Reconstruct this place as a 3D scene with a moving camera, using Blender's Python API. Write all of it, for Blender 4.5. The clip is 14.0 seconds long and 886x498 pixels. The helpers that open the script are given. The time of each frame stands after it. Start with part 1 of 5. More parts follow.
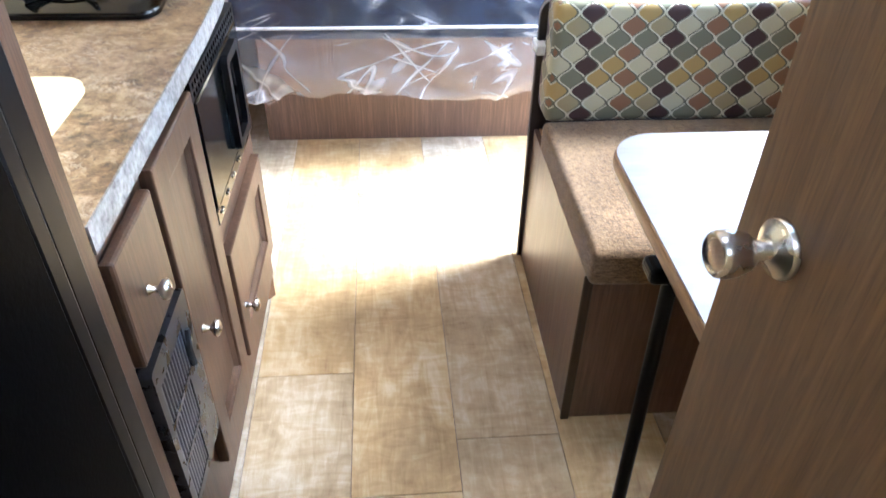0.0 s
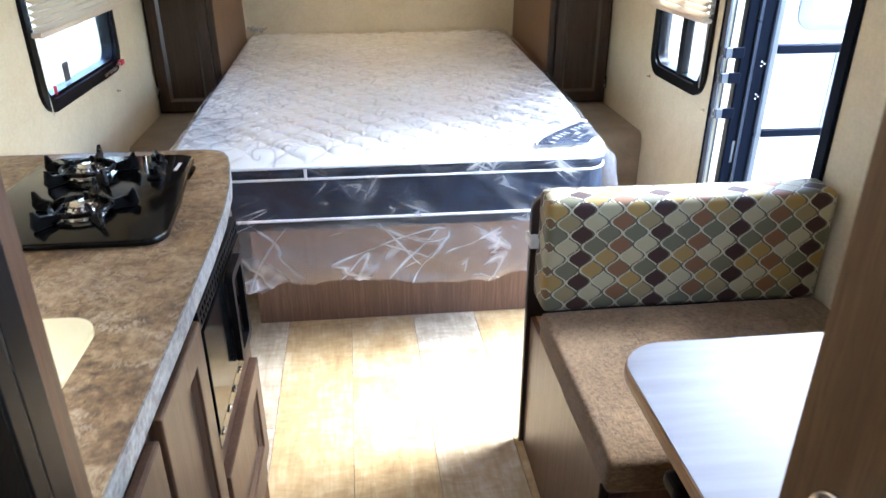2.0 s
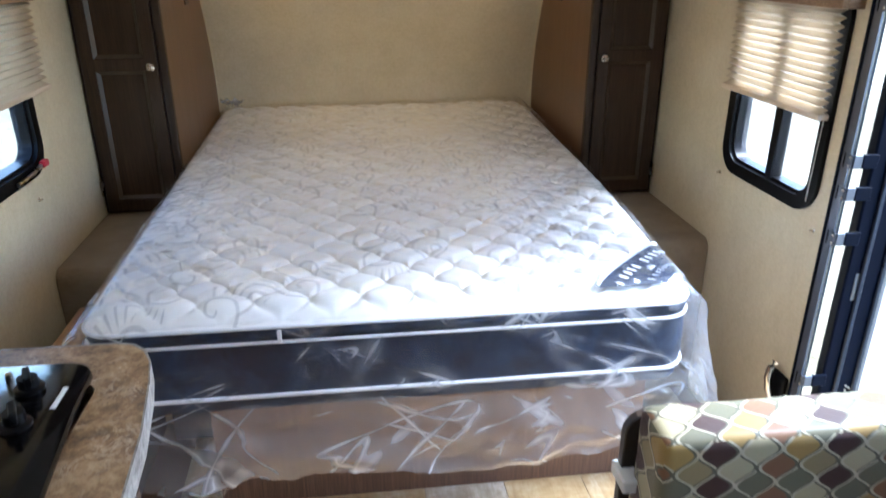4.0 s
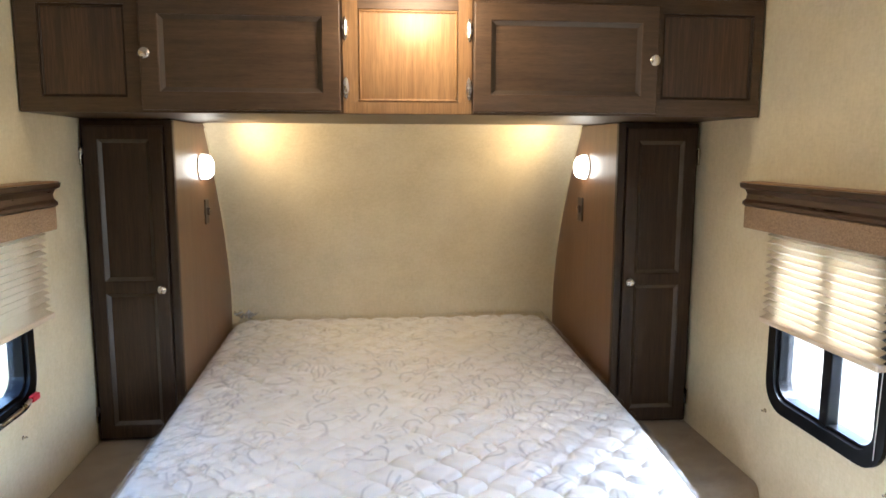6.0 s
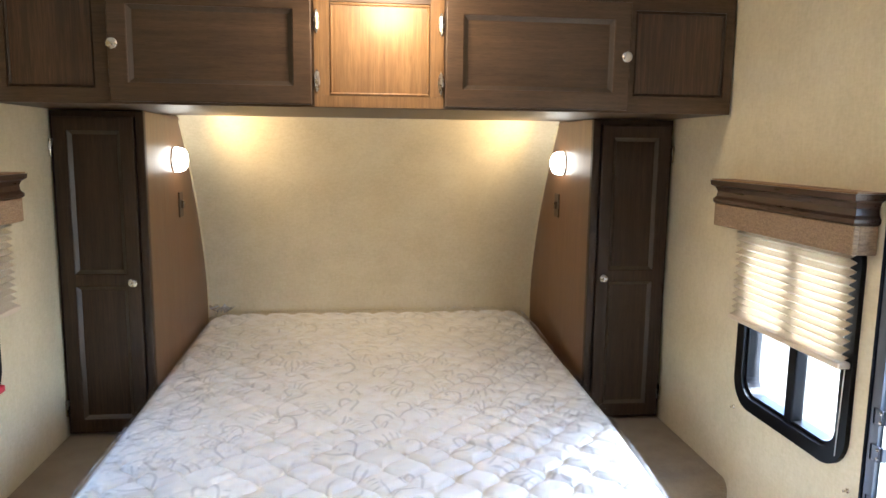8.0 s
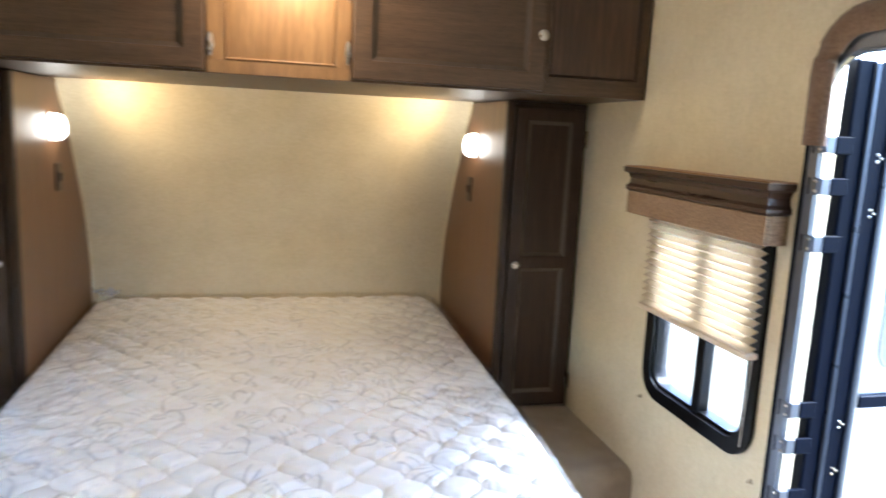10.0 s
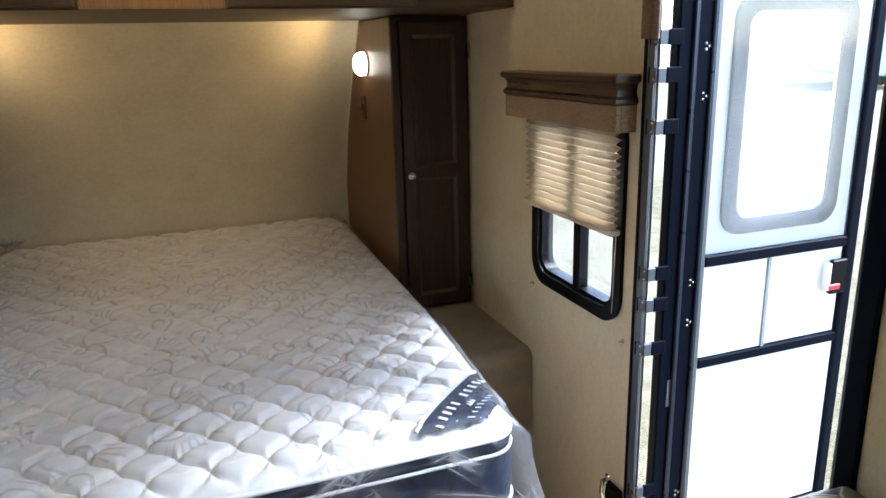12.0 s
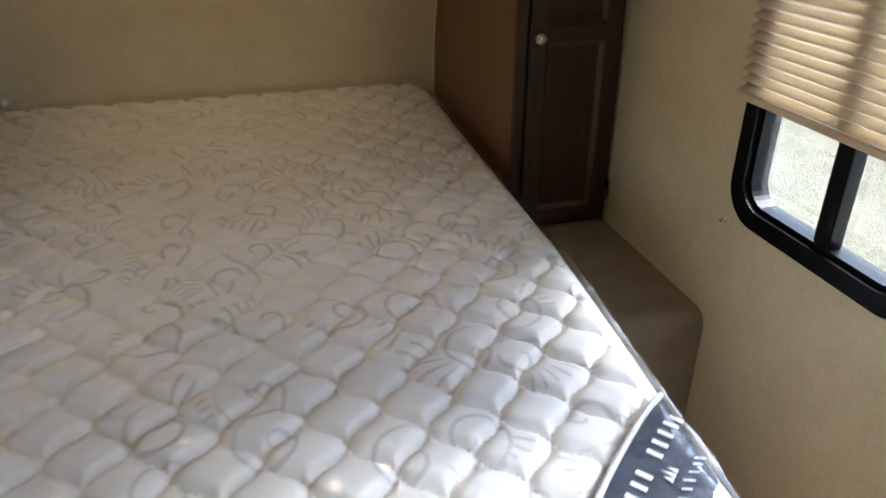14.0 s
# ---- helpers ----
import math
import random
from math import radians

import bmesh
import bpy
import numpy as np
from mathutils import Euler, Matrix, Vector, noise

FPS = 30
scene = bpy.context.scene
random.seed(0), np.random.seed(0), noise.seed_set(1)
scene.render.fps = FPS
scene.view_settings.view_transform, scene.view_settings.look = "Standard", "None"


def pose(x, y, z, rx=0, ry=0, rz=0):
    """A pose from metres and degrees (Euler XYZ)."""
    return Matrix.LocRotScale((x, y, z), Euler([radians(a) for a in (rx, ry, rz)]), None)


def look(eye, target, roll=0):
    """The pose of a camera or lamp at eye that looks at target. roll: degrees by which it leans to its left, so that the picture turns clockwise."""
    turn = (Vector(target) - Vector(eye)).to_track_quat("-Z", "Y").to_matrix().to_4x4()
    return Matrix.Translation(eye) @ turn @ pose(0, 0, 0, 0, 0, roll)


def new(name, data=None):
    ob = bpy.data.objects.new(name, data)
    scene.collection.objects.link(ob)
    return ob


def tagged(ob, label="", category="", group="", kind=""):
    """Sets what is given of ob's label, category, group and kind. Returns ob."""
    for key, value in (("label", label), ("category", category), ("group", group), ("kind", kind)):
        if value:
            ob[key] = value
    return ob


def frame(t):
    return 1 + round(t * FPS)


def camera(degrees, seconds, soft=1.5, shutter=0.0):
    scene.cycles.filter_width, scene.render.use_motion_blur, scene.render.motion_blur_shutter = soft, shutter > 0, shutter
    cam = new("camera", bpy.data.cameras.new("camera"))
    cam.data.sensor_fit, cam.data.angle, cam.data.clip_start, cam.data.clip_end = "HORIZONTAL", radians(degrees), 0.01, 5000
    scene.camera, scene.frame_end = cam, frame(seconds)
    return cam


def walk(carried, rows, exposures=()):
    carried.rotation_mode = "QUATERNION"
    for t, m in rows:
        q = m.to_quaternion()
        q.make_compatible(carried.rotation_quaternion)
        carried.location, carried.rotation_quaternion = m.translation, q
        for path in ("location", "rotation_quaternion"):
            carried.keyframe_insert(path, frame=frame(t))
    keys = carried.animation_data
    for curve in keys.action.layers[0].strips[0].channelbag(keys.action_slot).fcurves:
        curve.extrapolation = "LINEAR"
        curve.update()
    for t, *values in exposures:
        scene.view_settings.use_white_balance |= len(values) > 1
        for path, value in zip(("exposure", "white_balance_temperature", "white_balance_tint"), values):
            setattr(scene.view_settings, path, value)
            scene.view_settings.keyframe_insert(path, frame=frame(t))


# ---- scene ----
cam = camera(63.9, 14.0, shutter=0.4)
PATH = [
    (0, (-0.067, 0.486, 1.372), (0.058, 2.072, 0.161), 1.1),
    (0.5, (-0.079, 0.494, 1.382), (0.023, 2.154, 0.272), 0.8),
    (1, (-0.084, 0.471, 1.417), (0.013, 2.193, 0.406), 0.4),
    (1.5, (-0.087, 0.492, 1.454), (0.05, 2.269, 0.548), -0.8),
    (2, (-0.113, 0.562, 1.476), (0.084, 2.354, 0.611), 0.0),
    (2.5, (-0.098, 0.731, 1.472), (-0.055, 2.548, 0.636), -0.0),
    (3, (-0.086, 0.892, 1.472), (-0.031, 2.692, 0.603), 0.1),
    (3.5, (-0.104, 1.153, 1.491), (0.142, 2.943, 0.633), -0.1),
    (4, (-0.119, 1.3, 1.515), (0.107, 3.132, 0.746), -0.1),
    (6.5, (-0.091, 1.489, 1.633), (0.103, 3.465, 1.391), 0.1),
    (7, (-0.063, 1.482, 1.626), (0.131, 3.453, 1.343), -0.0),
    (9.5, (-0.042, 1.488, 1.617), (0.273, 3.442, 1.328), 2.7),
    (10, (-0.016, 1.596, 1.604), (0.451, 3.513, 1.278), 2.8),
    (10.5, (-0.069, 1.669, 1.587), (0.785, 3.45, 1.272), 2.2),
    (11, (-0.063, 1.665, 1.591), (0.677, 3.473, 1.164), 0.8),
    (11.5, (0.003, 1.536, 1.564), (0.642, 3.357, 1.039), -0.7),
    (12, (0.02, 1.428, 1.598), (0.68, 3.237, 1.061), -1.6),
    (12.5, (-0.005, 1.442, 1.587), (0.553, 3.279, 1.027), -0.4),
    (13, (-0.058, 1.677, 1.556), (0.426, 3.501, 0.896), 1.0),
    (13.5, (-0.04, 1.959, 1.537), (0.422, 3.747, 0.77), -0.8),
    (14, (0.115, 2.244, 1.513), (0.568, 3.955, 0.583), -0.1),
]
EXPOSURES = [
    (0, 4.8, 5300, 10), (1.5, 4.35, 5300, 10), (2.5, 3.85, 5300, 10), (3.0, 3.7, 5300, 10), (4.2, 3.6, 5300, 10),
    (6.3, 4.15, 5500, 10), (10.0, 4.15, 5350, 10), (10.5, 4.05, 5350, 10), (11.0, 3.6, 5500, 10), (11.5, 3.3, 5700, 10),
    (12.0, 2.9, 5750, 10), (12.5, 2.5, 5850, 10), (13.0, 2.5, 6050, 10), (14, 2.75, 6100, 10),
]
walk(cam, [(t, look(eye, target, roll)) for t, eye, target, roll in PATH], EXPOSURES)
DX, DY, DTURN, KNOB_Z = 0.28, 1.06, 6.0, 0.978
DOOR_SWING = 0.0


# ---- world, sun and large lights ----
def point_lamp(name, place, radius, watts, rgb):
    data = bpy.data.lights.new(name, "POINT")
    data.energy, data.color, data.shadow_soft_size = watts, rgb, radius
    ob = new(name, data)
    ob.location = place
    return ob


world = bpy.data.worlds.new("sky")
scene.world = world
world.use_nodes = True
wn = world.node_tree
sky = wn.nodes.new("ShaderNodeTexSky")
sky.sky_type, sky.sun_disc = "NISHITA", False
SUN_EL, SUN_AZ = radians(47), radians(81)
sky.sun_elevation, sky.sun_rotation = SUN_EL, SUN_AZ
sky.air_density, sky.dust_density, sky.ozone_density = 1.0, 1.2, 1.0
back = wn.nodes["Background"]
back.inputs["Strength"].default_value = 0.15
wn.links.new(sky.outputs["Color"], back.inputs["Color"])

sun_data = bpy.data.lights.new("sun", "SUN")
sun_data.energy, sun_data.angle, sun_data.color = 3.2, radians(42), (0.97, 0.985, 1.0)
sun = new("sun", sun_data)
sun.matrix_world = look((0, 0, 8), (-math.cos(SUN_EL) * math.sin(SUN_AZ), -math.cos(SUN_EL) * math.cos(SUN_AZ), 8 - math.sin(SUN_EL)))

WARM = (1.0, 0.68, 0.33)
point_lamp("ceiling_bulb", (0.03, 3.44, 2.02), 0.06, 0.38, WARM)
for side in (-1, 1):
    glow = bpy.data.lights.new("sconce_bulb", "SPOT")
    glow.energy, glow.color, glow.shadow_soft_size = 0.62, WARM, 0.04
    glow.spot_size, glow.spot_blend = radians(178), 0.8
    new("sconce_bulb", glow).matrix_world = look((side * 0.675, 4.30, 1.610), (0, 4.42, 1.62))


# ---- materials ----
class Nodes:
    """Short hand for one material's node tree."""

    def __init__(self, name):
        self.mat = bpy.data.materials.new(name)
        self.mat.use_nodes = True
        self.tree = self.mat.node_tree
        self.bsdf = self.tree.nodes["Principled BSDF"]
        self.out = self.tree.nodes["Material Output"]

    def put(self, socket, value):
        if hasattr(value, "is_linked"):
            self.tree.links.new(value, socket)
        elif value is not None:
            socket.default_value = value

    def node(self, kind, **inputs):
        n = self.tree.nodes.new(kind)
        for key, value in inputs.items():
            self.put(n.inputs[key.replace("_", " ")], value)
        return n

    def math(self, op, a, b=None, c=None):
        n = self.tree.nodes.new("ShaderNodeMath")
        n.operation = op
        for i, v in enumerate((a, b, c)):
            self.put(n.inputs[i], v)
        return n.outputs[0]

    def place(self, sx=1, sy=1, sz=1):
        co = self.tree.nodes.new("ShaderNodeTexCoord")
        m = self.tree.nodes.new("ShaderNodeMapping")
        m.inputs["Scale"].default_value = (sx, sy, sz)
        self.tree.links.new(co.outputs["Object"], m.inputs["Vector"])
        return m.outputs[0]

    def shifted(self, vec, amount):
        """vec moved by the object's own random number."""
        info = self.tree.nodes.new("ShaderNodeObjectInfo")
        comb = self.tree.nodes.new("ShaderNodeCombineXYZ")
        r = self.math("MULTIPLY", info.outputs["Random"], amount)
        for i in range(3):
            self.put(comb.inputs[i], r)
        add = self.tree.nodes.new("ShaderNodeVectorMath")
        add.operation = "ADD"
        self.put(add.inputs[0], vec)
        self.put(add.inputs[1], comb.outputs[0])
        return add.outputs[0]

    def noise(self, vec, scale, detail=4, rough=0.55, distort=0.0):
        n = self.node("ShaderNodeTexNoise", Vector=vec, Scale=scale, Detail=detail, Roughness=rough, Distortion=distort)
        return n.outputs["Fac"]

    def ramp(self, fac, stops, constant=False):
        n = self.tree.nodes.new("ShaderNodeValToRGB")
        n.color_ramp.interpolation = "CONSTANT" if constant else "LINEAR"
        e = n.color_ramp.elements
        while len(e) < len(stops):
            e.new(0.5)
        for el, (p, c) in zip(e, stops):
            el.position, el.color = p, (*c, 1) if len(c) == 3 else c
        self.put(n.inputs[0], fac)
        return n.outputs[0]

    def mix(self, fac, a, b, kind="MIX"):
        n = self.tree.nodes.new("ShaderNodeMix")
        n.data_type, n.blend_type = "RGBA", kind
        self.put(n.inputs[0], fac)
        for i, v in ((6, a), (7, b)):
            self.put(n.inputs[i], (*v, 1) if isinstance(v, tuple) and len(v) == 3 else v)
        return n.outputs[2]

    def sheen_at_edge(self, normal=None, low=0.04, high=0.85):
        """Gloss that grows towards grazing angles, the same from both sides."""
        lw = self.node("ShaderNodeLayerWeight", Blend=0.5)
        if normal is not None:
            self.put(lw.inputs["Normal"], normal)
        return self.math("ADD", self.math("MULTIPLY", self.math("POWER", lw.outputs["Facing"], 4.0), high), low)

    def bump(self, height, strength=0.3, distance=0.002):
        n = self.node("ShaderNodeBump", Height=height, Strength=strength, Distance=distance)
        self.put(self.bsdf.inputs["Normal"], n.outputs[0])

    def done(self, color, rough, metal=0.0, spec=0.5, **more):
        b = self.bsdf.inputs
        self.put(b["Base Color"], (*color, 1) if isinstance(color, tuple) else color)
        self.put(b["Roughness"], rough)
        self.put(b["Metallic"], metal)
        self.put(b["Specular IOR Level"], spec)
        for key, value in more.items():
            self.put(b[key.replace("_", " ")], value)
        return self.mat


def grey(v):
    return (v, v, v)


def wood(name, light, dark, along="z", rough=0.42, fine=1.0, spec=0.5, streaky=0.45):
    """Stained wood with its grain along one axis: broad figure, streaks, open pores."""
    n = Nodes(name)
    s = {"x": (1.2, 14, 14), "y": (14, 1.2, 14), "z": (14, 14, 0.6)}[along]
    vec = n.shifted(n.place(*s), 7.0)
    big = n.noise(vec, 0.9 * fine, 3, 0.5, 1.2)
    grain = n.noise(vec, 7 * fine, 6, 0.65, 0.4)
    pores = n.noise(vec, 34 * fine, 2, 0.6)
    long = {"x": (3.0, 75, 75), "y": (75, 3.0, 75), "z": (75, 75, 3.0)}[along]
    streak = n.noise(n.shifted(n.place(*long), 13.0), 1.6 * fine, 3, 0.6, 0.5)
    f = n.math("ADD", n.math("MULTIPLY", big, 0.45), n.math("MULTIPLY", grain, 0.55))
    col = n.ramp(f, [(0.30, dark), (0.52, tuple(0.5 * (a + b) for a, b in zip(light, dark))), (0.72, light)])
    col = n.mix(n.math("MULTIPLY", n.ramp(streak, [(0.40, grey(1.0)), (0.52, grey(0.0))]), streaky), col, tuple(0.8 * c for c in dark))
    col = n.mix(n.math("MULTIPLY", n.ramp(streak, [(0.54, grey(0.0)), (0.66, grey(1.0))]), streaky * 0.8), col, tuple(1.25 * c for c in light))
    col = n.mix(n.math("MULTIPLY", n.ramp(pores, [(0.35, grey(1.0)), (0.5, grey(0.0))]), 0.35), col, tuple(0.55 * c for c in dark))
    n.bump(n.math("ADD", grain, n.math("MULTIPLY", pores, 0.6)), 0.18, 0.0012)
    return n.done(col, n.math("ADD", n.math("MULTIPLY", grain, 0.2), rough - 0.1), spec=spec)


def plain(name, color, rough, metal=0.0, wear=0.12, scale=30, bump=0.05, spec=0.5):
    """Paint, plastic or metal with faint smudges."""
    n = Nodes(name)
    vec = n.place()
    a, b = n.noise(vec, scale, 4), n.noise(vec, scale * 9, 2)
    col = n.mix(n.math("MULTIPLY", a, wear), color, tuple(0.55 * c for c in color))
    n.bump(b, bump, 0.0006)
    return n.done(col, n.math("ADD", n.math("MULTIPLY", a, 0.16), rough - 0.08), metal, spec)


def pebbled():
    """Black moulded plastic with a leathery pebble."""
    n = Nodes("black pebbled door")
    a = n.noise(n.place(), 170, 2, 0.5)
    n.bump(a, 0.25, 0.001)
    return n.done((0.0022, 0.0022, 0.0026), 0.32, spec=0.008)


M_DARK = wood("dark stained wood", (0.066, 0.036, 0.018), (0.023, 0.012, 0.006), "z", 0.5, spec=0.3, streaky=0.22)
M_BEAD = wood("polished dark bead", (0.085, 0.056, 0.034), (0.05, 0.032, 0.019), "z", 0.34, spec=0.5, streaky=0.1)
M_DARK_X = wood("dark stained wood, lying", (0.120, 0.072, 0.039), (0.060, 0.034, 0.018), "x", 0.45, spec=0.35, streaky=0.18)
M_RED = wood("red brown wood print", (0.130, 0.066, 0.033), (0.048, 0.025, 0.014), "z", 0.38)
M_PANEL = wood("warm brown panel", (0.180, 0.086, 0.036), (0.108, 0.048, 0.019), "z", 0.36, streaky=0.25)
# honey tone holds the ceiling light's glow on the overhead cabinet's centre
M_CENTRE = wood("lamplit honey wood panel", (0.31, 0.175, 0.070), (0.16, 0.082, 0.030), "z", 0.36, streaky=0.28)
M_BASE = wood("walnut print base", (0.165, 0.088, 0.053), (0.085, 0.043, 0.026), "z", 0.4)
M_KITCHEN = wood("kitchen cabinet wood", (0.128, 0.068, 0.037), (0.048, 0.024, 0.013), "z", 0.40, spec=0.4, streaky=0.3)
M_DOOR = wood("brown door print", (0.225, 0.118, 0.045), (0.088, 0.043, 0.015), "z", 0.42, streaky=0.24)
M_EDGEWOOD = wood("oak edge band", (0.36, 0.20, 0.09), (0.24, 0.125, 0.055), "y", 0.45)
M_PLY = wood("raw plywood", (0.56, 0.34, 0.16), (0.42, 0.24, 0.11), "y", 0.6)
M_BLACK = plain("black plastic", (0.004, 0.004, 0.005), 0.32, spec=0.12)
M_GLOSSBLACK = plain("black enamel", (0.005, 0.005, 0.006), 0.12, spec=0.32)
M_IRON = plain("cast iron", (0.005, 0.005, 0.006), 0.28, spec=0.22)
M_ALU = plain("grey aluminium", (0.12, 0.13, 0.155), 0.38, 0.5)
M_ALU_BLACK = plain("black painted aluminium", (0.003, 0.005, 0.012), 0.42, spec=0.05)
# blue-grey puts the sky's reflection into the stile ridges' colour
M_RIDGE = plain("dark aluminium tinted with sky reflection", (0.035, 0.045, 0.07), 0.3, 0.6)
M_STEEL = plain("brushed nickel", (0.62, 0.57, 0.50), 0.27, 1.0, 0.25)
M_CHROME = plain("bright burner metal", (0.70, 0.69, 0.66), 0.16, 1.0, 0.2)
M_WHITE = plain("white plastic", (0.78, 0.77, 0.74), 0.4)
M_GELCOAT = plain("white door skin", (0.82, 0.84, 0.86), 0.35, scale=4)
M_CREAM = plain("cream sink plastic", (0.93, 0.77, 0.44), 0.22, scale=6)
M_RUBBER_AND_SHADE = plain("dark rubber, also recess shade", (0.02, 0.02, 0.02), 0.7)
M_RED_PLASTIC = plain("red plastic", (0.55, 0.03, 0.05), 0.35)
M_CEIL = plain("ceiling white", (0.70, 0.71, 0.72), 0.6, scale=8)
M_NIGHT = plain("dark switch plate", (0.045, 0.028, 0.018), 0.4)
M_FURNACE = plain("black furnace grille paint", (0.040, 0.041, 0.044), 0.28, 0.5)
M_DARKB = plain("dark brown edge paint", (0.032, 0.021, 0.017), 0.38, scale=14)
M_FRIDGE = pebbled()
M_CHARCOAL = plain("grey window seal", (0.26, 0.28, 0.31), 0.5)
M_SEAL = plain("dark window surround", (0.085, 0.092, 0.105), 0.5)
M_SLAT = plain("dull silver slat", (0.17, 0.175, 0.19), 0.4, 0.6)


def wallpaper():
    """Beige vinyl with a linen weave: short threads both ways over soft blotches."""
    n = Nodes("beige vinyl wallpaper")
    vec = n.place()
    a = n.noise(vec, 6, 5, 0.6)
    up = n.noise(n.place(1, 1, 0.35), 120, 4, 0.65)
    across = n.noise(n.place(0.35, 0.35, 1), 130, 4, 0.65)
    c = n.noise(vec, 260, 2)
    f = n.math("ADD", n.math("MULTIPLY", a, 0.40), n.math("ADD", n.math("MULTIPLY", up, 0.30), n.math("MULTIPLY", across, 0.30)))
    col = n.ramp(f, [(0.36, (0.535, 0.45, 0.29)), (0.5, (0.605, 0.515, 0.34)), (0.64, (0.665, 0.58, 0.40))])
    n.bump(n.math("ADD", n.math("ADD", up, across), n.math("MULTIPLY", c, 0.6)), 0.28, 0.0012)
    return n.done(col, 0.5, spec=0.4)


def plank_vinyl():
    """Printed planks: warm, tan and ashen ones, with cloudy figure, long grain and cross ripples."""
    n = Nodes("wood look vinyl plank")
    info = n.tree.nodes.new("ShaderNodeObjectInfo")
    vec = n.shifted(n.place(9, 1.3, 9), 40.0)
    grain = n.noise(vec, 4.2, 7, 0.68, 1.3)
    fine = n.noise(n.shifted(n.place(40, 2.5, 40), 11.0), 3, 3, 0.6)
    cloud = n.noise(n.shifted(n.place(3.6, 1.9, 3.6), 23.0), 2.4, 5, 0.58, 1.0)
    ripple = n.noise(n.shifted(n.place(6.0, 17, 6.0), 31.0), 1.5, 3, 0.55, 1.8)
    f = n.math("ADD", n.math("ADD", n.math("MULTIPLY", grain, 0.30), n.math("MULTIPLY", cloud, 0.41)), n.math("ADD", n.math("MULTIPLY", fine, 0.05), n.math("MULTIPLY", ripple, 0.24)))
    warm = n.ramp(f, [(0.36, (0.30, 0.18, 0.072)), (0.5, (0.48, 0.325, 0.145)), (0.64, (0.64, 0.515, 0.325))])
    ash = n.ramp(f, [(0.36, (0.25, 0.19, 0.115)), (0.5, (0.42, 0.345, 0.24)), (0.62, (0.61, 0.55, 0.45))])
    col = n.mix(n.ramp(info.outputs["Random"], [(0.40, grey(0.0)), (0.85, grey(1.0))]), warm, ash)
    tone = n.ramp(n.math("FRACT", n.math("MULTIPLY", info.outputs["Random"], 7.3)), [(0.0, grey(0.26)), (0.6, grey(0.0))])
    col = n.mix(tone, col, (0.22, 0.145, 0.07))
    n.bump(n.math("ADD", grain, fine), 0.16, 0.001)
    return n.done(col, n.math("ADD", n.math("MULTIPLY", grain, 0.2), 0.27), spec=0.45)


def laminate():
    """Brown stone print: soft dark clouds, warm body, pale broken veins."""
    n = Nodes("brown granite laminate")
    vec = n.place()
    a = n.noise(vec, 11, 6, 0.62, 0.5)
    b = n.noise(vec, 52, 6, 0.75, 0.4)
    c = n.noise(vec, 150, 3, 0.6)
    f = n.math("ADD", n.math("MULTIPLY", a, 0.45), n.math("ADD", n.math("MULTIPLY", b, 0.45), n.math("MULTIPLY", c, 0.10)))
    col = n.ramp(f, [(0.36, (0.050, 0.029, 0.017)), (0.44, (0.145, 0.083, 0.040)), (0.51, (0.285, 0.175, 0.082)), (0.58, (0.43, 0.295, 0.155)), (0.66, (0.56, 0.43, 0.275))])
    vein = n.math("ABSOLUTE", n.math("SUBTRACT", n.noise(vec, 27, 5, 0.68, 0.9), 0.5))
    gate = n.ramp(n.noise(vec, 14, 2), [(0.46, grey(0.0)), (0.60, grey(0.75))])
    col = n.mix(n.math("MULTIPLY", n.ramp(vein, [(0.0, grey(1.0)), (0.035, grey(0.0))]), gate), col, (0.62, 0.50, 0.35))
    col = n.mix(n.ramp(c, [(0.60, grey(0.0)), (0.70, grey(0.7))]), col, (0.06, 0.042, 0.03))
    n.bump(c, 0.1, 0.0008)
    return n.done(col, n.math("ADD", n.math("MULTIPLY", b, 0.18), 0.30))


def laminate_edge():
    n = Nodes("grey marble edge strip")
    vec = n.place()
    a, b = n.noise(vec, 26, 6, 0.7, 0.4), n.noise(vec, 110, 3)
    f = n.math("ADD", n.math("MULTIPLY", a, 0.65), n.math("MULTIPLY", b, 0.35))
    col = n.ramp(f, [(0.36, (0.12, 0.11, 0.10)), (0.5, (0.29, 0.275, 0.255)), (0.64, (0.46, 0.44, 0.41))])
    return n.done(col, 0.45, spec=0.35)


def tweed(name, light, dark, scale=1.0):
    n = Nodes(name)
    warp = n.noise(n.place(70, 300, 300), scale, 3, 0.7)
    weft = n.noise(n.place(300, 70, 300), scale, 3, 0.7)
    big = n.noise(n.place(), 7, 3)
    f = n.math("ADD", n.math("ADD", n.math("MULTIPLY", warp, 0.5), n.math("MULTIPLY", weft, 0.3)), n.math("MULTIPLY", big, 0.2))
    col = n.ramp(f, [(0.40, dark), (0.60, light)])
    n.bump(n.math("ADD", warp, weft), 0.6, 0.002)
    return n.done(col, 0.85, spec=0.2, Sheen_Weight=0.15)


def carpet():
    n = Nodes("tan carpet")
    a, b = n.noise(n.place(), 420, 3, 0.7), n.noise(n.place(), 12, 4)
    col = n.ramp(n.math("ADD", n.math("MULTIPLY", a, 0.7), n.math("MULTIPLY", b, 0.3)), [(0.34, (0.165, 0.118, 0.072)), (0.66, (0.36, 0.275, 0.175))])
    n.bump(a, 0.9, 0.004)
    return n.done(col, 0.95, spec=0.1, Sheen_Weight=0.2)


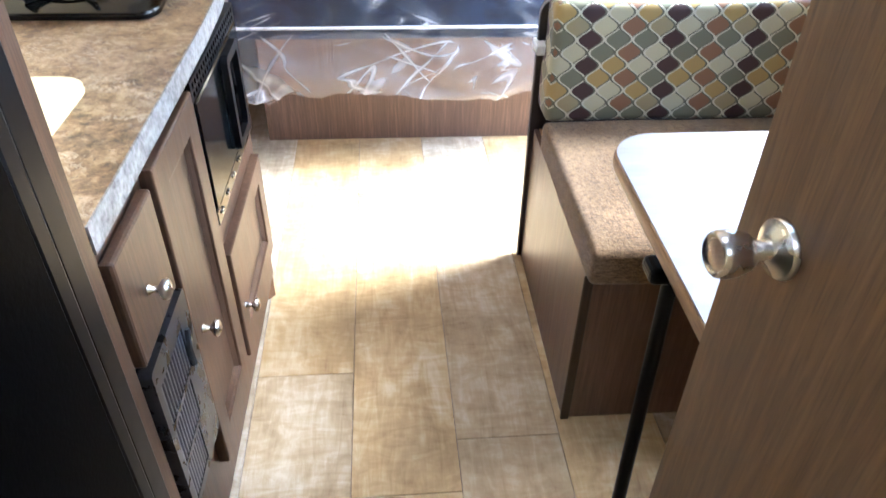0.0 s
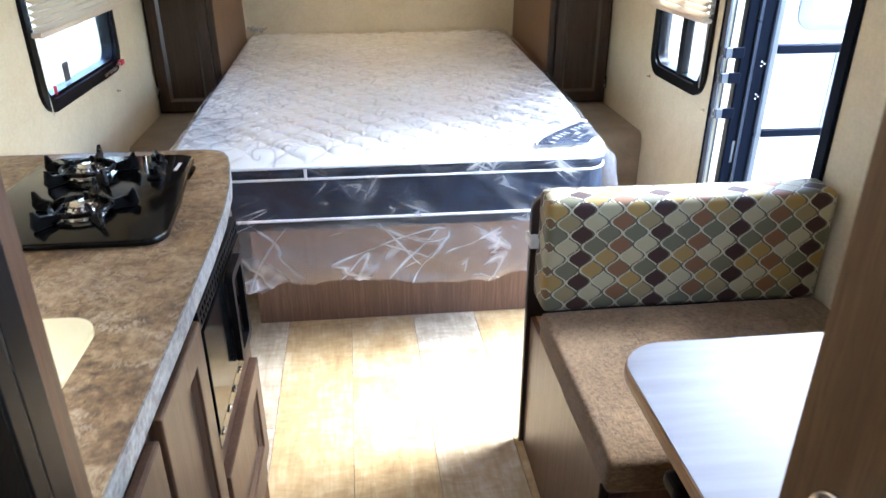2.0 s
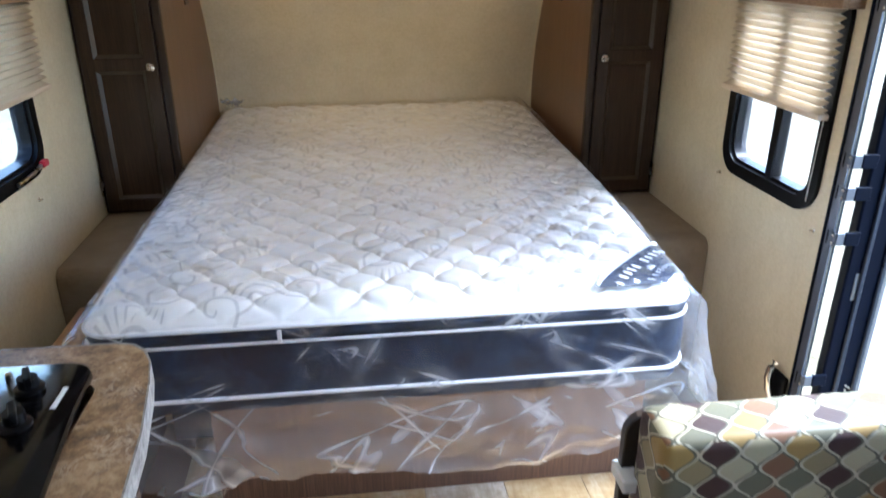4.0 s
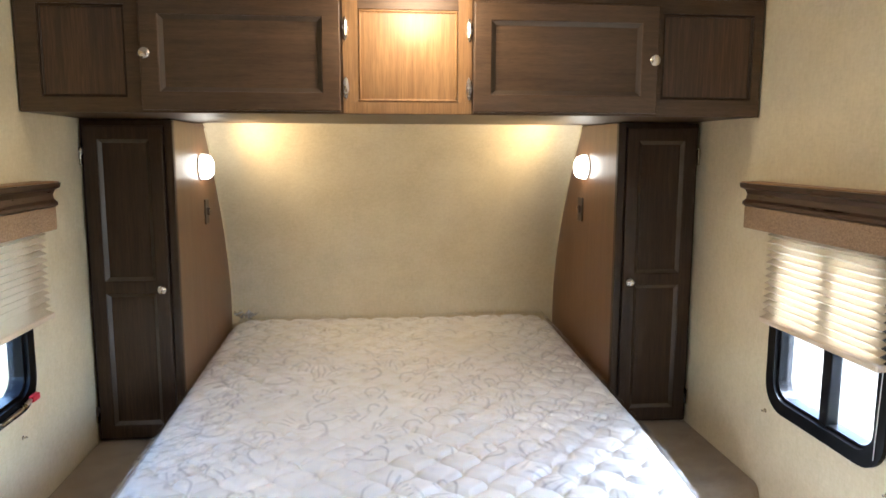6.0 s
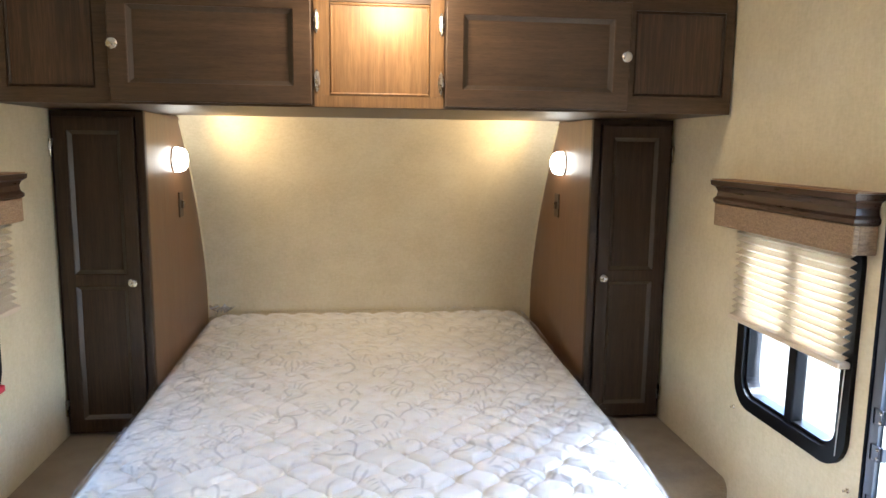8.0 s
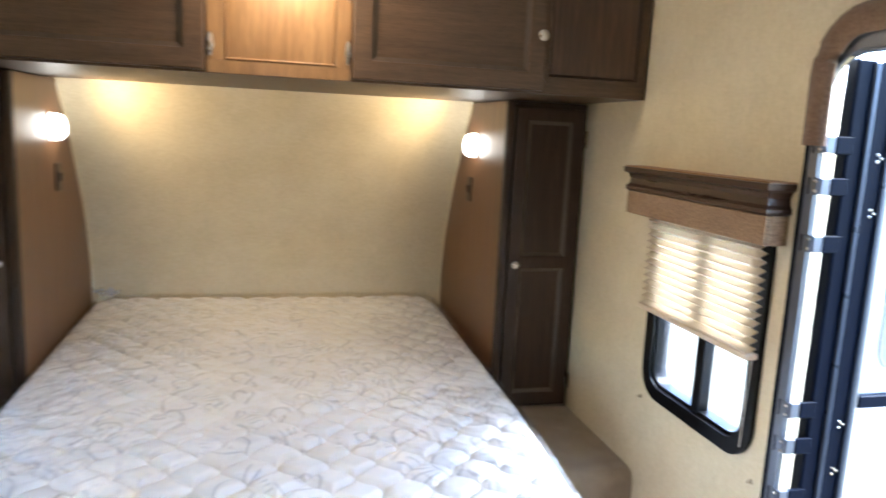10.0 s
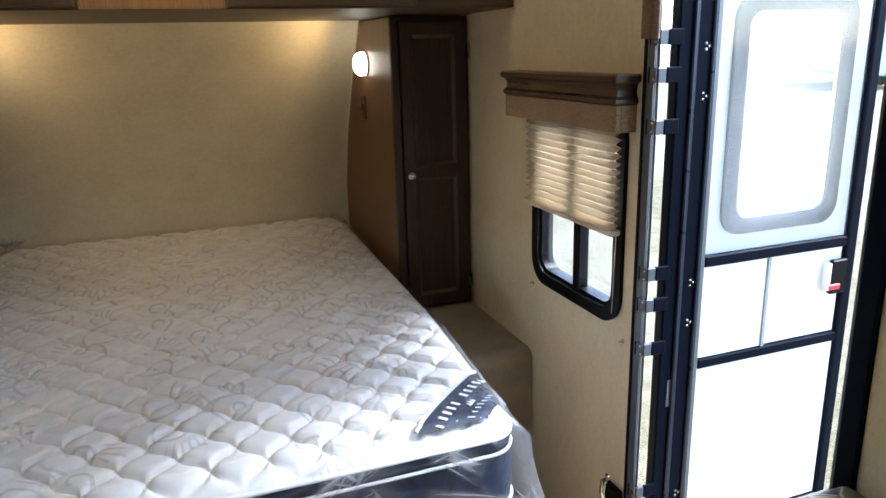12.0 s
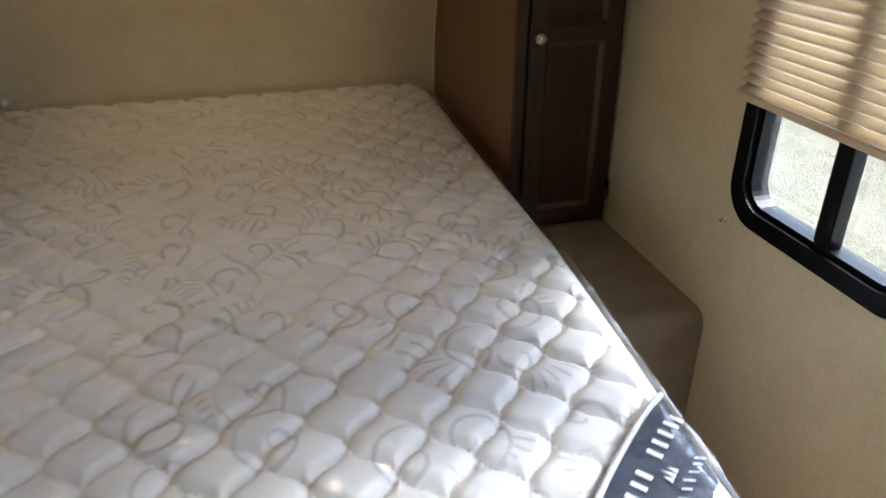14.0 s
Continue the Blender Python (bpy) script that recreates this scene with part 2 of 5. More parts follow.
def ogee_cloth(pitch, rise, x0, z0):
    """Woven upholstery of onion-shaped cells in six colours with pale and dark outlines."""
    n = Nodes("ogee print upholstery")
    co = n.tree.nodes.new("ShaderNodeTexCoord")
    sep = n.tree.nodes.new("ShaderNodeSeparateXYZ")
    n.put(sep.inputs[0], co.outputs["UV"])
    m = n.math
    run = sep.outputs[1]
    u = m("DIVIDE", m("ADD", sep.outputs[0], x0), pitch)
    zz = m("DIVIDE", m("ADD", run, z0), rise)
    s = m("MULTIPLY", m("SINE", m("MULTIPLY", zz, 2 * math.pi)), 0.46)
    v = m("SUBTRACT", u, s)
    j = m("FLOOR", m("DIVIDE", v, 2.0))
    f = m("SUBTRACT", v, m("MULTIPLY", j, 2.0))
    split = m("SUBTRACT", 1.0, m("MULTIPLY", s, 2.0))
    is_b = m("GREATER_THAN", f, split)
    row_a = m("FLOOR", m("SUBTRACT", zz, 0.25))
    row_b = m("FLOOR", m("SUBTRACT", zz, 0.75))
    ca = m("FLOORED_MODULO", j, 3.0)
    dark, white, gold = (0.046, 0.015, 0.009), (0.45, 0.395, 0.225), (0.36, 0.235, 0.062)
    blue, rust, olive = (0.155, 0.145, 0.080), (0.22, 0.105, 0.042), (0.29, 0.235, 0.105)

    def table(col, row, nine):
        idx = m("ADD", m("MULTIPLY", col, 3.0), m("FLOORED_MODULO", row, 3.0))
        return n.ramp(m("DIVIDE", m("ADD", idx, 0.5), 9.0), [(i / 9.0, c) for i, c in enumerate(nine)], True)

    col_a = table(ca, row_a, [dark, dark, dark, gold, blue, white, white, blue, gold])
    col_b = table(ca, row_b, [blue, white, gold, rust, rust, rust, white, olive, blue])
    col = n.mix(is_b, col_a, col_b)
    cream, olive = (0.54, 0.485, 0.325), (0.115, 0.105, 0.060)
    before = m("SUBTRACT", split, f)
    after = m("SUBTRACT", f, split)

    def band(dist, wide):
        return m("MULTIPLY", m("GREATER_THAN", dist, -0.0001), n.ramp(dist, [(wide - 0.025, grey(1.0)), (wide + 0.025, grey(0.0))]))

    col = n.mix(band(f, 0.16), col, cream)
    col = n.mix(band(m("SUBTRACT", 2.0, f), 0.15), col, olive)
    col = n.mix(band(before, 0.15), col, olive)
    col = n.mix(band(after, 0.16), col, cream)
    weave = n.noise(n.place(500, 500, 500), 1.0, 2)
    soft = n.noise(n.place(), 18, 3)
    col = n.mix(n.math("MULTIPLY", weave, 0.35), col, n.mix(0.5, col, (0.05, 0.045, 0.04)))
    n.bump(n.math("ADD", weave, n.math("MULTIPLY", soft, 0.6)), 0.45, 0.0015)
    return n.done(col, 0.6, spec=0.3, Sheen_Weight=0.1, Coat_Weight=0.15, Coat_Roughness=0.25)


def quilt_cloth():
    """White knit with grey printed scrolls."""
    n = Nodes("white quilted knit with grey scrolls")
    m = n.math
    vec = n.place(1, 1, 0)
    vor = n.node("ShaderNodeTexVoronoi", Vector=vec, Scale=6.0, Randomness=0.7)
    vor.voronoi_dimensions = "2D"
    sc = n.tree.nodes.new("ShaderNodeVectorMath")
    sc.operation = "SCALE"
    n.put(sc.inputs[0], vec)
    sc.inputs["Scale"].default_value = 1.0
    d = n.tree.nodes.new("ShaderNodeVectorMath")
    d.operation = "SUBTRACT"
    n.put(d.inputs[0], sc.outputs[0])
    n.put(d.inputs[1], vor.outputs["Position"])
    s = n.tree.nodes.new("ShaderNodeSeparateXYZ")
    n.put(s.inputs[0], d.outputs[0])
    r = m("SQRT", m("ADD", m("MULTIPLY", s.outputs[0], s.outputs[0]), m("MULTIPLY", s.outputs[1], s.outputs[1])))
    ang = m("ARCTAN2", s.outputs[1], s.outputs[0])
    turn = n.tree.nodes.new("ShaderNodeSeparateXYZ")
    n.put(turn.inputs[0], vor.outputs["Color"])
    wave = m("SINE", m("ADD", m("ADD", ang, m("MULTIPLY", r, 115.0)), m("MULTIPLY", turn.outputs[0], 6.28)))
    coil = n.ramp(wave, [(0.80, grey(0.0)), (0.96, grey(1.0))])
    mask = n.ramp(r, [(0.060, grey(1.0)), (0.072, grey(0.0))])
    fan = m("SINE", m("ADD", m("MULTIPLY", ang, 24.0), m("MULTIPLY", r, 45.0)))
    fanmask = m("MULTIPLY", n.ramp(r, [(0.05, grey(0.0)), (0.065, grey(1.0)), (0.13, grey(1.0)), (0.15, grey(0.0))]), m("GREATER_THAN", m("SINE", m("ADD", ang, m("MULTIPLY", turn.outputs[1], 6.28))), 0.72))
    ink = m("MAXIMUM", m("MULTIPLY", coil, mask), m("MULTIPLY", n.ramp(fan, [(0.45, grey(0.0)), (0.8, grey(1.0))]), fanmask))
    some = m("GREATER_THAN", turn.outputs[2], 0.08)
    blot = n.noise(vec, 3.0, 3)
    base = n.ramp(blot, [(0.35, (0.81, 0.795, 0.755)), (0.65, (0.88, 0.87, 0.84))])
    col = n.mix(m("MULTIPLY", m("MULTIPLY", ink, some), 0.37), base, (0.27, 0.27, 0.29))
    weave = n.noise(n.place(300, 300, 300), 1.0, 3)
    n.bump(weave, 0.35, 0.0012)
    return n.done(col, 0.75, spec=0.25)


def film(name, HAZE_CREASE, HAZE_FLAT, shine, relief, rough):
    """Clear polythene, milky where it creases."""
    n = Nodes(name)
    t = n.tree
    vec = n.place()
    crease = n.noise(vec, 7, 5, 0.55, 1.6)
    sets = []
    for turn, size, seed in ((38, 1.0, 0.0), (-48, 1.2, 5.0), (68, 1.4, 9.0), (-72, 1.1, 14.0)):
        mp = n.tree.nodes.new("ShaderNodeMapping")
        n.put(mp.inputs["Vector"], vec)
        mp.inputs["Location"].default_value = (seed, seed, seed)
        mp.vector_type = "TEXTURE"
        mp.inputs["Rotation"].default_value = (0, radians(turn), 0)
        mp.inputs["Scale"].default_value = (0.22, 0.6, 1.3)
        wave = n.noise(mp.outputs[0], size, 1.5, 0.5, 0.9)
        gate = n.ramp(n.noise(vec, 3.5 + size, 2), [(0.43, grey(0.0)), (0.59, grey(1.0))])
        line = n.ramp(n.math("ABSOLUTE", n.math("SUBTRACT", wave, 0.5)), [(0.0, grey(1.0)), (0.006, grey(0.5)), (0.030, grey(0.0))])
        sets.append(n.math("MULTIPLY", line, gate))
    milky = n.math("MAXIMUM", n.math("MAXIMUM", sets[0], sets[1]), n.math("MAXIMUM", sets[2], sets[3]))
    cloud = n.noise(vec, 2.6, 3)
    clear = n.node("ShaderNodeBsdfTransparent", Color=(0.985, 0.99, 0.995, 1))
    gloss = n.node("ShaderNodeBsdfGlossy", Color=(1, 1, 1, 1), Roughness=rough)
    haze = n.node("ShaderNodeBsdfDiffuse", Color=(0.88, 0.9, 0.93, 1))
    thin = n.node("ShaderNodeBsdfTranslucent", Color=(0.88, 0.9, 0.93, 1))
    patchy = n.ramp(n.noise(vec, 2.3, 2), [(0.44, grey(0.15)), (0.60, grey(1.0))])
    bump = n.node("ShaderNodeBump", Height=n.math("ADD", crease, n.math("MULTIPLY", n.math("MULTIPLY", n.noise(vec, 26, 3, 0.6, 1.4), patchy), 0.5)), Strength=relief, Distance=0.012)
    n.put(gloss.inputs["Normal"], bump.outputs[0])
    fres = n.sheen_at_edge(bump.outputs[0], 0.07)
    half = n.node("ShaderNodeMixShader", Fac=0.5)
    n.put(half.inputs[1], haze.outputs[0])
    n.put(half.inputs[2], thin.outputs[0])
    body = n.node("ShaderNodeMixShader", Fac=n.math("ADD", n.math("MULTIPLY", milky, HAZE_CREASE), n.math("MULTIPLY", cloud, HAZE_FLAT)))
    n.put(body.inputs[1], clear.outputs[0])
    n.put(body.inputs[2], half.outputs[0])
    last = n.node("ShaderNodeMixShader", Fac=n.math("MULTIPLY", fres, shine))
    n.put(last.inputs[1], body.outputs[0])
    n.put(last.inputs[2], gloss.outputs[0])
    n.put(n.out.inputs[0], last.outputs[0])
    n.tree.nodes.remove(n.bsdf)
    return n.mat


def glass(name, tint, haze=0.0):
    """A pane: clear, with a mirror part that grows at grazing angles."""
    n = Nodes(name)
    clear = n.node("ShaderNodeBsdfTransparent", Color=(*tint, 1))
    gloss = n.node("ShaderNodeBsdfGlossy", Color=(1, 1, 1, 1), Roughness=0.02)
    fres = n.sheen_at_edge()
    smear = n.node("ShaderNodeBsdfTranslucent", Color=(0.9, 0.92, 0.95, 1))
    body = n.node("ShaderNodeMixShader", Fac=n.math("MULTIPLY", n.noise(n.place(), 5, 3), haze))
    n.put(body.inputs[1], clear.outputs[0])
    n.put(body.inputs[2], smear.outputs[0])
    last = n.node("ShaderNodeMixShader", Fac=fres)
    n.put(last.inputs[1], body.outputs[0])
    n.put(last.inputs[2], gloss.outputs[0])
    n.put(n.out.inputs[0], last.outputs[0])
    n.tree.nodes.remove(n.bsdf)
    return n.mat


def pleat_cloth():
    """Thin blind cloth that lets daylight glow through."""
    n = Nodes("cream pleated blind cloth")
    weave = n.noise(n.place(300, 300, 300), 1.0, 3)
    col = n.ramp(weave, [(0.3, (0.56, 0.475, 0.35)), (0.7, (0.67, 0.59, 0.46))])
    d = n.node("ShaderNodeBsdfDiffuse", Color=col)
    t = n.node("ShaderNodeBsdfTranslucent", Color=col)
    mixed = n.node("ShaderNodeMixShader", Fac=0.16)
    n.put(mixed.inputs[1], d.outputs[0])
    n.put(mixed.inputs[2], t.outputs[0])
    n.put(n.out.inputs[0], mixed.outputs[0])
    n.tree.nodes.remove(n.bsdf)
    return n.mat


def glowing(name, rgb, strength):
    n = Nodes(name)
    return n.done((0.9, 0.88, 0.82), 0.3, Emission_Color=(*rgb, 1), Emission_Strength=strength)


def navy_cloth():
    n = Nodes("navy mattress border")
    a, b = n.noise(n.place(), 18, 4, 0.6, 0.8), n.noise(n.place(400, 400, 400), 1.0, 2)
    col = n.ramp(a, [(0.35, (0.006, 0.011, 0.026)), (0.65, (0.016, 0.029, 0.062))])
    n.bump(n.math("ADD", a, n.math("MULTIPLY", b, 0.3)), 0.6, 0.006)
    return n.done(col, 0.5, spec=0.4)


def table_laminate():
    n = Nodes("pale table laminate")
    g = n.noise(n.place(1.0, 14, 1), 3, 5, 0.6)
    col = n.ramp(g, [(0.35, (0.235, 0.225, 0.23)), (0.65, (0.285, 0.275, 0.28))])
    return n.done(col, 0.3, spec=0.55)


def soil():
    n = Nodes("pale gravel and dry grass")
    a, b, c = n.noise(n.place(), 0.35, 5), n.noise(n.place(), 6, 5, 0.7), n.noise(n.place(), 60, 3)
    f = n.math("ADD", n.math("MULTIPLY", a, 0.5), n.math("MULTIPLY", b, 0.5))
    col = n.ramp(f, [(0.35, (0.11, 0.092, 0.052)), (0.5, (0.19, 0.165, 0.105)), (0.66, (0.27, 0.245, 0.185))])
    col = n.mix(n.ramp(c, [(0.5, grey(0)), (0.62, grey(0.5))]), col, (0.09, 0.10, 0.05))
    n.bump(n.math("ADD", b, c), 1.0, 0.05)
    return n.done(col, 0.95, spec=0.1)


M_WALL, M_PLANK, M_LAM, M_LAMEDGE = wallpaper(), plank_vinyl(), laminate(), laminate_edge()
M_SEAT = tweed("brown tweed", (0.265, 0.165, 0.078), (0.072, 0.041, 0.018))
M_VALANCE = tweed("tan valance cloth", (0.33, 0.215, 0.118), (0.18, 0.110, 0.056), 0.7)
M_CARPET, M_QUILT, M_FILM, M_NAVY = carpet(), quilt_cloth(), film("clear polythene film", 0.62, 0.32, 0.9, 0.8, 0.09), navy_cloth()
M_FILM_TOP = film("taut clear polythene film", 0.05, 0.03, 1.0, 0.22, 0.05)
M_FILM_TIGHT = film("tight clear polythene film", 0.60, 0.012, 0.45, 0.5, 0.06)
M_OGEE = ogee_cloth(0.0342, 0.066, 0.021, -0.033)
M_PIPING = plain("white piping cord", (0.60, 0.61, 0.63), 0.6)
M_GLASS = glass("window glass", (0.96, 0.97, 0.97), 0.02)
M_OVENGLASS = plain("dark oven glass", (0.004, 0.005, 0.006), 0.10, spec=0.16, bump=0.0)
M_PLEAT = pleat_cloth()
M_DOORGLASS = glass("bright hazy door glass", (0.96, 0.97, 0.97), 0.16)
M_DOME = glass("milky acrylic dome", (0.9, 0.9, 0.88), 0.6)
M_LAMP = glowing("lit lamp lens", (1.0, 0.88, 0.68), 0.9)
M_TABLE, M_SOIL = table_laminate(), soil()
M_PRINT = plain("white print", (0.75, 0.76, 0.78), 0.6)
M_PAD = tweed("brown padded vinyl", (0.20, 0.125, 0.078), (0.13, 0.078, 0.046), 0.5)
M_FAR = plain("far pale siding", (0.62, 0.64, 0.66), 0.5, scale=2)


# ---- building helpers ----
def thing(name, place, label, category, group="", kind=""):
    ob = new(name)
    ob.empty_display_size = 0.1
    ob.location = place
    return tagged(ob, label, category, group, kind)


def part(name, bm, material, parent=None, label="", smooth=False):
    """Links a bmesh, given in world coordinates, as one mesh under a thing or a part."""
    root = parent
    while root is not None and root.parent is not None:
        root = root.parent
    if root is not None:
        bm.transform(Matrix.Translation(-root.location))
    bmesh.ops.recalc_face_normals(bm, faces=bm.faces)
    me = bpy.data.meshes.new(name)
    bm.to_mesh(me)
    bm.free()
    me.materials.append(material)
    if smooth:
        me.shade_smooth()
        me.set_sharp_from_angle(angle=radians(40))
    ob = new(name, me)
    ob.parent = parent
    return tagged(ob, label)


def box(bm, x0, x1, y0, y1, z0, z1, bev=0.0, seg=1, m=None):
    """A box, its edges rounded by bev."""
    t = bmesh.new()
    bmesh.ops.create_cube(t, size=1)
    t.transform(Matrix.Translation(((x0 + x1) / 2, (y0 + y1) / 2, (z0 + z1) / 2)) @ Matrix.Diagonal((abs(x1 - x0), abs(y1 - y0), abs(z1 - z0), 1)))
    if bev:
        bmesh.ops.bevel(t, geom=t.edges[:], offset=bev, segments=seg, profile=0.5, affect="EDGES")
    return merge(bm, t, m)


def merge(bm, t, m=None):
    if m is not None:
        t.transform(m)
    me = bpy.data.meshes.new("tmp")
    t.to_mesh(me)
    t.free()
    bm.from_mesh(me)
    bpy.data.meshes.remove(me)
    return bm


def one_box(x0, x1, y0, y1, z0, z1, bev=0.0, seg=1, m=None):
    return box(bmesh.new(), x0, x1, y0, y1, z0, z1, bev, seg, m)


def prism(bm, pts, depth, m, bev=0.0, seg=2):
    """A flat outline (u, v) pushed out along w, by the pose m."""
    t = bmesh.new()
    f = t.faces.new([t.verts.new((u, v, 0)) for u, v in pts])
    ext = bmesh.ops.extrude_face_region(t, geom=[f])
    bmesh.ops.translate(t, verts=[e for e in ext["geom"] if isinstance(e, bmesh.types.BMVert)], vec=(0, 0, depth))
    if bev:
        caps = [e for e in t.edges if abs(e.verts[0].co.z - e.verts[1].co.z) < 1e-6 and len(e.link_faces) == 2]
        bmesh.ops.bevel(t, geom=caps, offset=bev, segments=seg, profile=0.5, affect="EDGES")
    return merge(bm, t, m)


def holed(bm, outer, holes, depth, m):
    """A flat outline with openings through it, pushed out along w, by the pose m."""
    t = bmesh.new()
    edges = []
    for loop in (outer, *holes):
        vs = [t.verts.new((u, v, 0)) for u, v in loop]
        edges += [t.edges.new((vs[i], vs[(i + 1) % len(vs)])) for i in range(len(vs))]
    bmesh.ops.triangle_fill(t, edges=edges, use_beauty=True)
    ext = bmesh.ops.extrude_face_region(t, geom=t.faces[:])
    bmesh.ops.translate(t, verts=[e for e in ext["geom"] if isinstance(e, bmesh.types.BMVert)], vec=(0, 0, depth))
    return merge(bm, t, m)


def lathe(bm, profile, m, steps=24):
    """A profile of (radius, height) turned round the w axis, by the pose m."""
    t = bmesh.new()
    rings = []
    for r, h in profile:
        if r < 1e-6:
            rings.append([t.verts.new((0, 0, h))])
        else:
            rings.append([t.verts.new((r * math.cos(2 * math.pi * i / steps), r * math.sin(2 * math.pi * i / steps), h)) for i in range(steps)])
    for a, b in zip(rings, rings[1:]):
        for i in range(steps):
            k = (i + 1) % steps
            loop = [a[i % len(a)], a[k % len(a)], b[k % len(b)], b[i % len(b)]]
            loop = [v for q, v in enumerate(loop) if v not in loop[:q]]
            if len(loop) > 2:
                t.faces.new(loop)
    return merge(bm, t, m)


def tube(bm, pts, radius, closed=False, sides=8):
    """A round cord along a line of points."""
    pts = [Vector(p) for p in pts]
    rings = []
    for i, p in enumerate(pts):
        a = pts[i - 1] if i or closed else p
        b = pts[(i + 1) % len(pts)] if i < len(pts) - 1 or closed else p
        d = (b - a).normalized()
        ref = Vector((0, 0, 1)) if abs(d.z) < 0.9 else Vector((1, 0, 0))
        e = d.cross(ref).normalized()
        f = d.cross(e)
        rings.append([bm.verts.new(p + radius * (math.cos(2 * math.pi * k / sides) * e + math.sin(2 * math.pi * k / sides) * f)) for k in range(sides)])
    n = len(rings)
    for i in range(n if closed else n - 1):
        for k in range(sides):
            bm.faces.new((rings[i][k], rings[i][(k + 1) % sides], rings[(i + 1) % n][(k + 1) % sides], rings[(i + 1) % n][k]))
    if not closed:
        bm.faces.new(rings[0])
        bm.faces.new(rings[-1])
    return bm


def round_rect(u0, u1, v0, v1, r, steps=6, only=(1, 1, 1, 1)):
    """An outline with rounded corners, from the lower left one on, against the clock."""
    pts = []
    for (cu, cv, a0, k) in ((u0, v0, 180, 0), (u1, v0, 270, 1), (u1, v1, 0, 2), (u0, v1, 90, 3)):
        rr = r * only[k]
        if rr <= 0:
            pts.append((cu, cv))
            continue
        ou, ov = cu + (rr if k in (0, 3) else -rr), cv + (rr if k in (0, 1) else -rr)
        for i in range(steps + 1):
            a = radians(a0 + 90 * i / steps)
            pts.append((ou + rr * math.cos(a), ov + rr * math.sin(a)))
    return pts


# planes: (u, v, w) to the world
def facing_minus_y(y):
    """u to +x, v up, w towards -y."""
    return Matrix(((1, 0, 0, 0), (0, 0, -1, y), (0, 1, 0, 0), (0, 0, 0, 1)))


def facing_minus_x(x):
    """u to -y, v up, w towards -x: give u as -y."""
    return Matrix(((0, 0, -1, x), (-1, 0, 0, 0), (0, 1, 0, 0), (0, 0, 0, 1)))


def facing_plus_x(x):
    """u to +y, v up, w towards +x."""
    return Matrix(((0, 0, 1, x), (1, 0, 0, 0), (0, 1, 0, 0), (0, 0, 0, 1)))


def upwards(z):
    return Matrix.Translation((0, 0, z))


def framed_door(u0, u1, v0, v1, m, name, material, parent, label="", rail=0.05, splits=(), thick=0.02):
    """A door leaf with a moulded frame round recessed panels: leaf > panel, bead."""
    cuts = [v0 + rail / 2, *splits, v1 - rail / 2]
    gaps = [(a + rail / 2, b - rail / 2) for a, b in zip(cuts, cuts[1:])]
    t = bmesh.new()
    holed(t, [(u0, v0), (u1, v0), (u1, v1), (u0, v1)], [[(u0 + rail, a), (u1 - rail, a), (u1 - rail, b), (u0 + rail, b)] for a, b in gaps], thick, Matrix())
    bmesh.ops.remove_doubles(t, verts=t.verts[:], dist=1e-6)
    rim = [e for e in t.edges if all(abs(v.co.z - thick) < 1e-6 for v in e.verts) and len(e.link_faces) == 2 and e.calc_face_angle() > 1.0]
    bmesh.ops.bevel(t, geom=rim, offset=0.0035, segments=2, profile=0.5, affect="EDGES")
    leaf = part(name, merge(bmesh.new(), t, m), material, parent, label)
    s = 0.012
    for a, b in gaps:
        t = bmesh.new()
        o = [t.verts.new((u, v, thick - 0.005)) for u, v in ((u0 + rail, a), (u1 - rail, a), (u1 - rail, b), (u0 + rail, b))]
        q = [t.verts.new((u, v, thick - 0.0125)) for u, v in ((u0 + rail + s, a + s), (u1 - rail - s, a + s), (u1 - rail - s, b - s), (u0 + rail + s, b - s))]
        for i in range(4):
            t.faces.new((o[i], o[(i + 1) % 4], q[(i + 1) % 4], q[i]))
        part("bead", merge(bmesh.new(), t, m), M_BEAD if material in (M_DARK, M_DARK_X) else material, leaf)
        part("panel", box(bmesh.new(), u0 + rail + 0.0005, u1 - rail - 0.0005, a + 0.0005, b - 0.0005, 0.001, thick - 0.0135, 0, 1, m), material, leaf)
    return leaf


KNOB = [(0.0, 0.0), (0.008, 0.0), (0.008, 0.003), (0.0055, 0.006), (0.005, 0.014), (0.010, 0.018), (0.0145, 0.021), (0.0155, 0.025), (0.013, 0.029), (0.007, 0.0315), (0.0, 0.032)]


def knob(m, parent, name="knob"):
    return part(name, lathe(bmesh.new(), KNOB, m), M_STEEL, parent, "small brushed nickel knob", True)


# ---- the setting ----
XW, YB, CEIL = 1.08, 4.90, 2.085
REAR = -0.75


def front_profile(z):
    """Where the curved front wall stands at height z."""
    return YB - 0.02 - 0.30 * max(0.0, (z - 0.9) / 0.82) ** 1.6 * 1.42 if z > 0.9 else YB - 0.02


# ceiling openings out of view, added to brighten the kitchen and the rear
ADDED_VENT = [(-0.25, 1.10), (0.15, 1.10), (0.15, 1.50), (-0.25, 1.50)]
ADDED_SKYLIGHT = [(-0.40, -0.45), (0.10, -0.45), (0.10, 0.05), (-0.40, 0.05)]
floor = tagged(part("floor", one_box(-XW, XW, REAR, YB, -0.06, -0.006), M_BASE), "tan wood-look vinyl plank floor of a trailer", "floor", kind="structure")
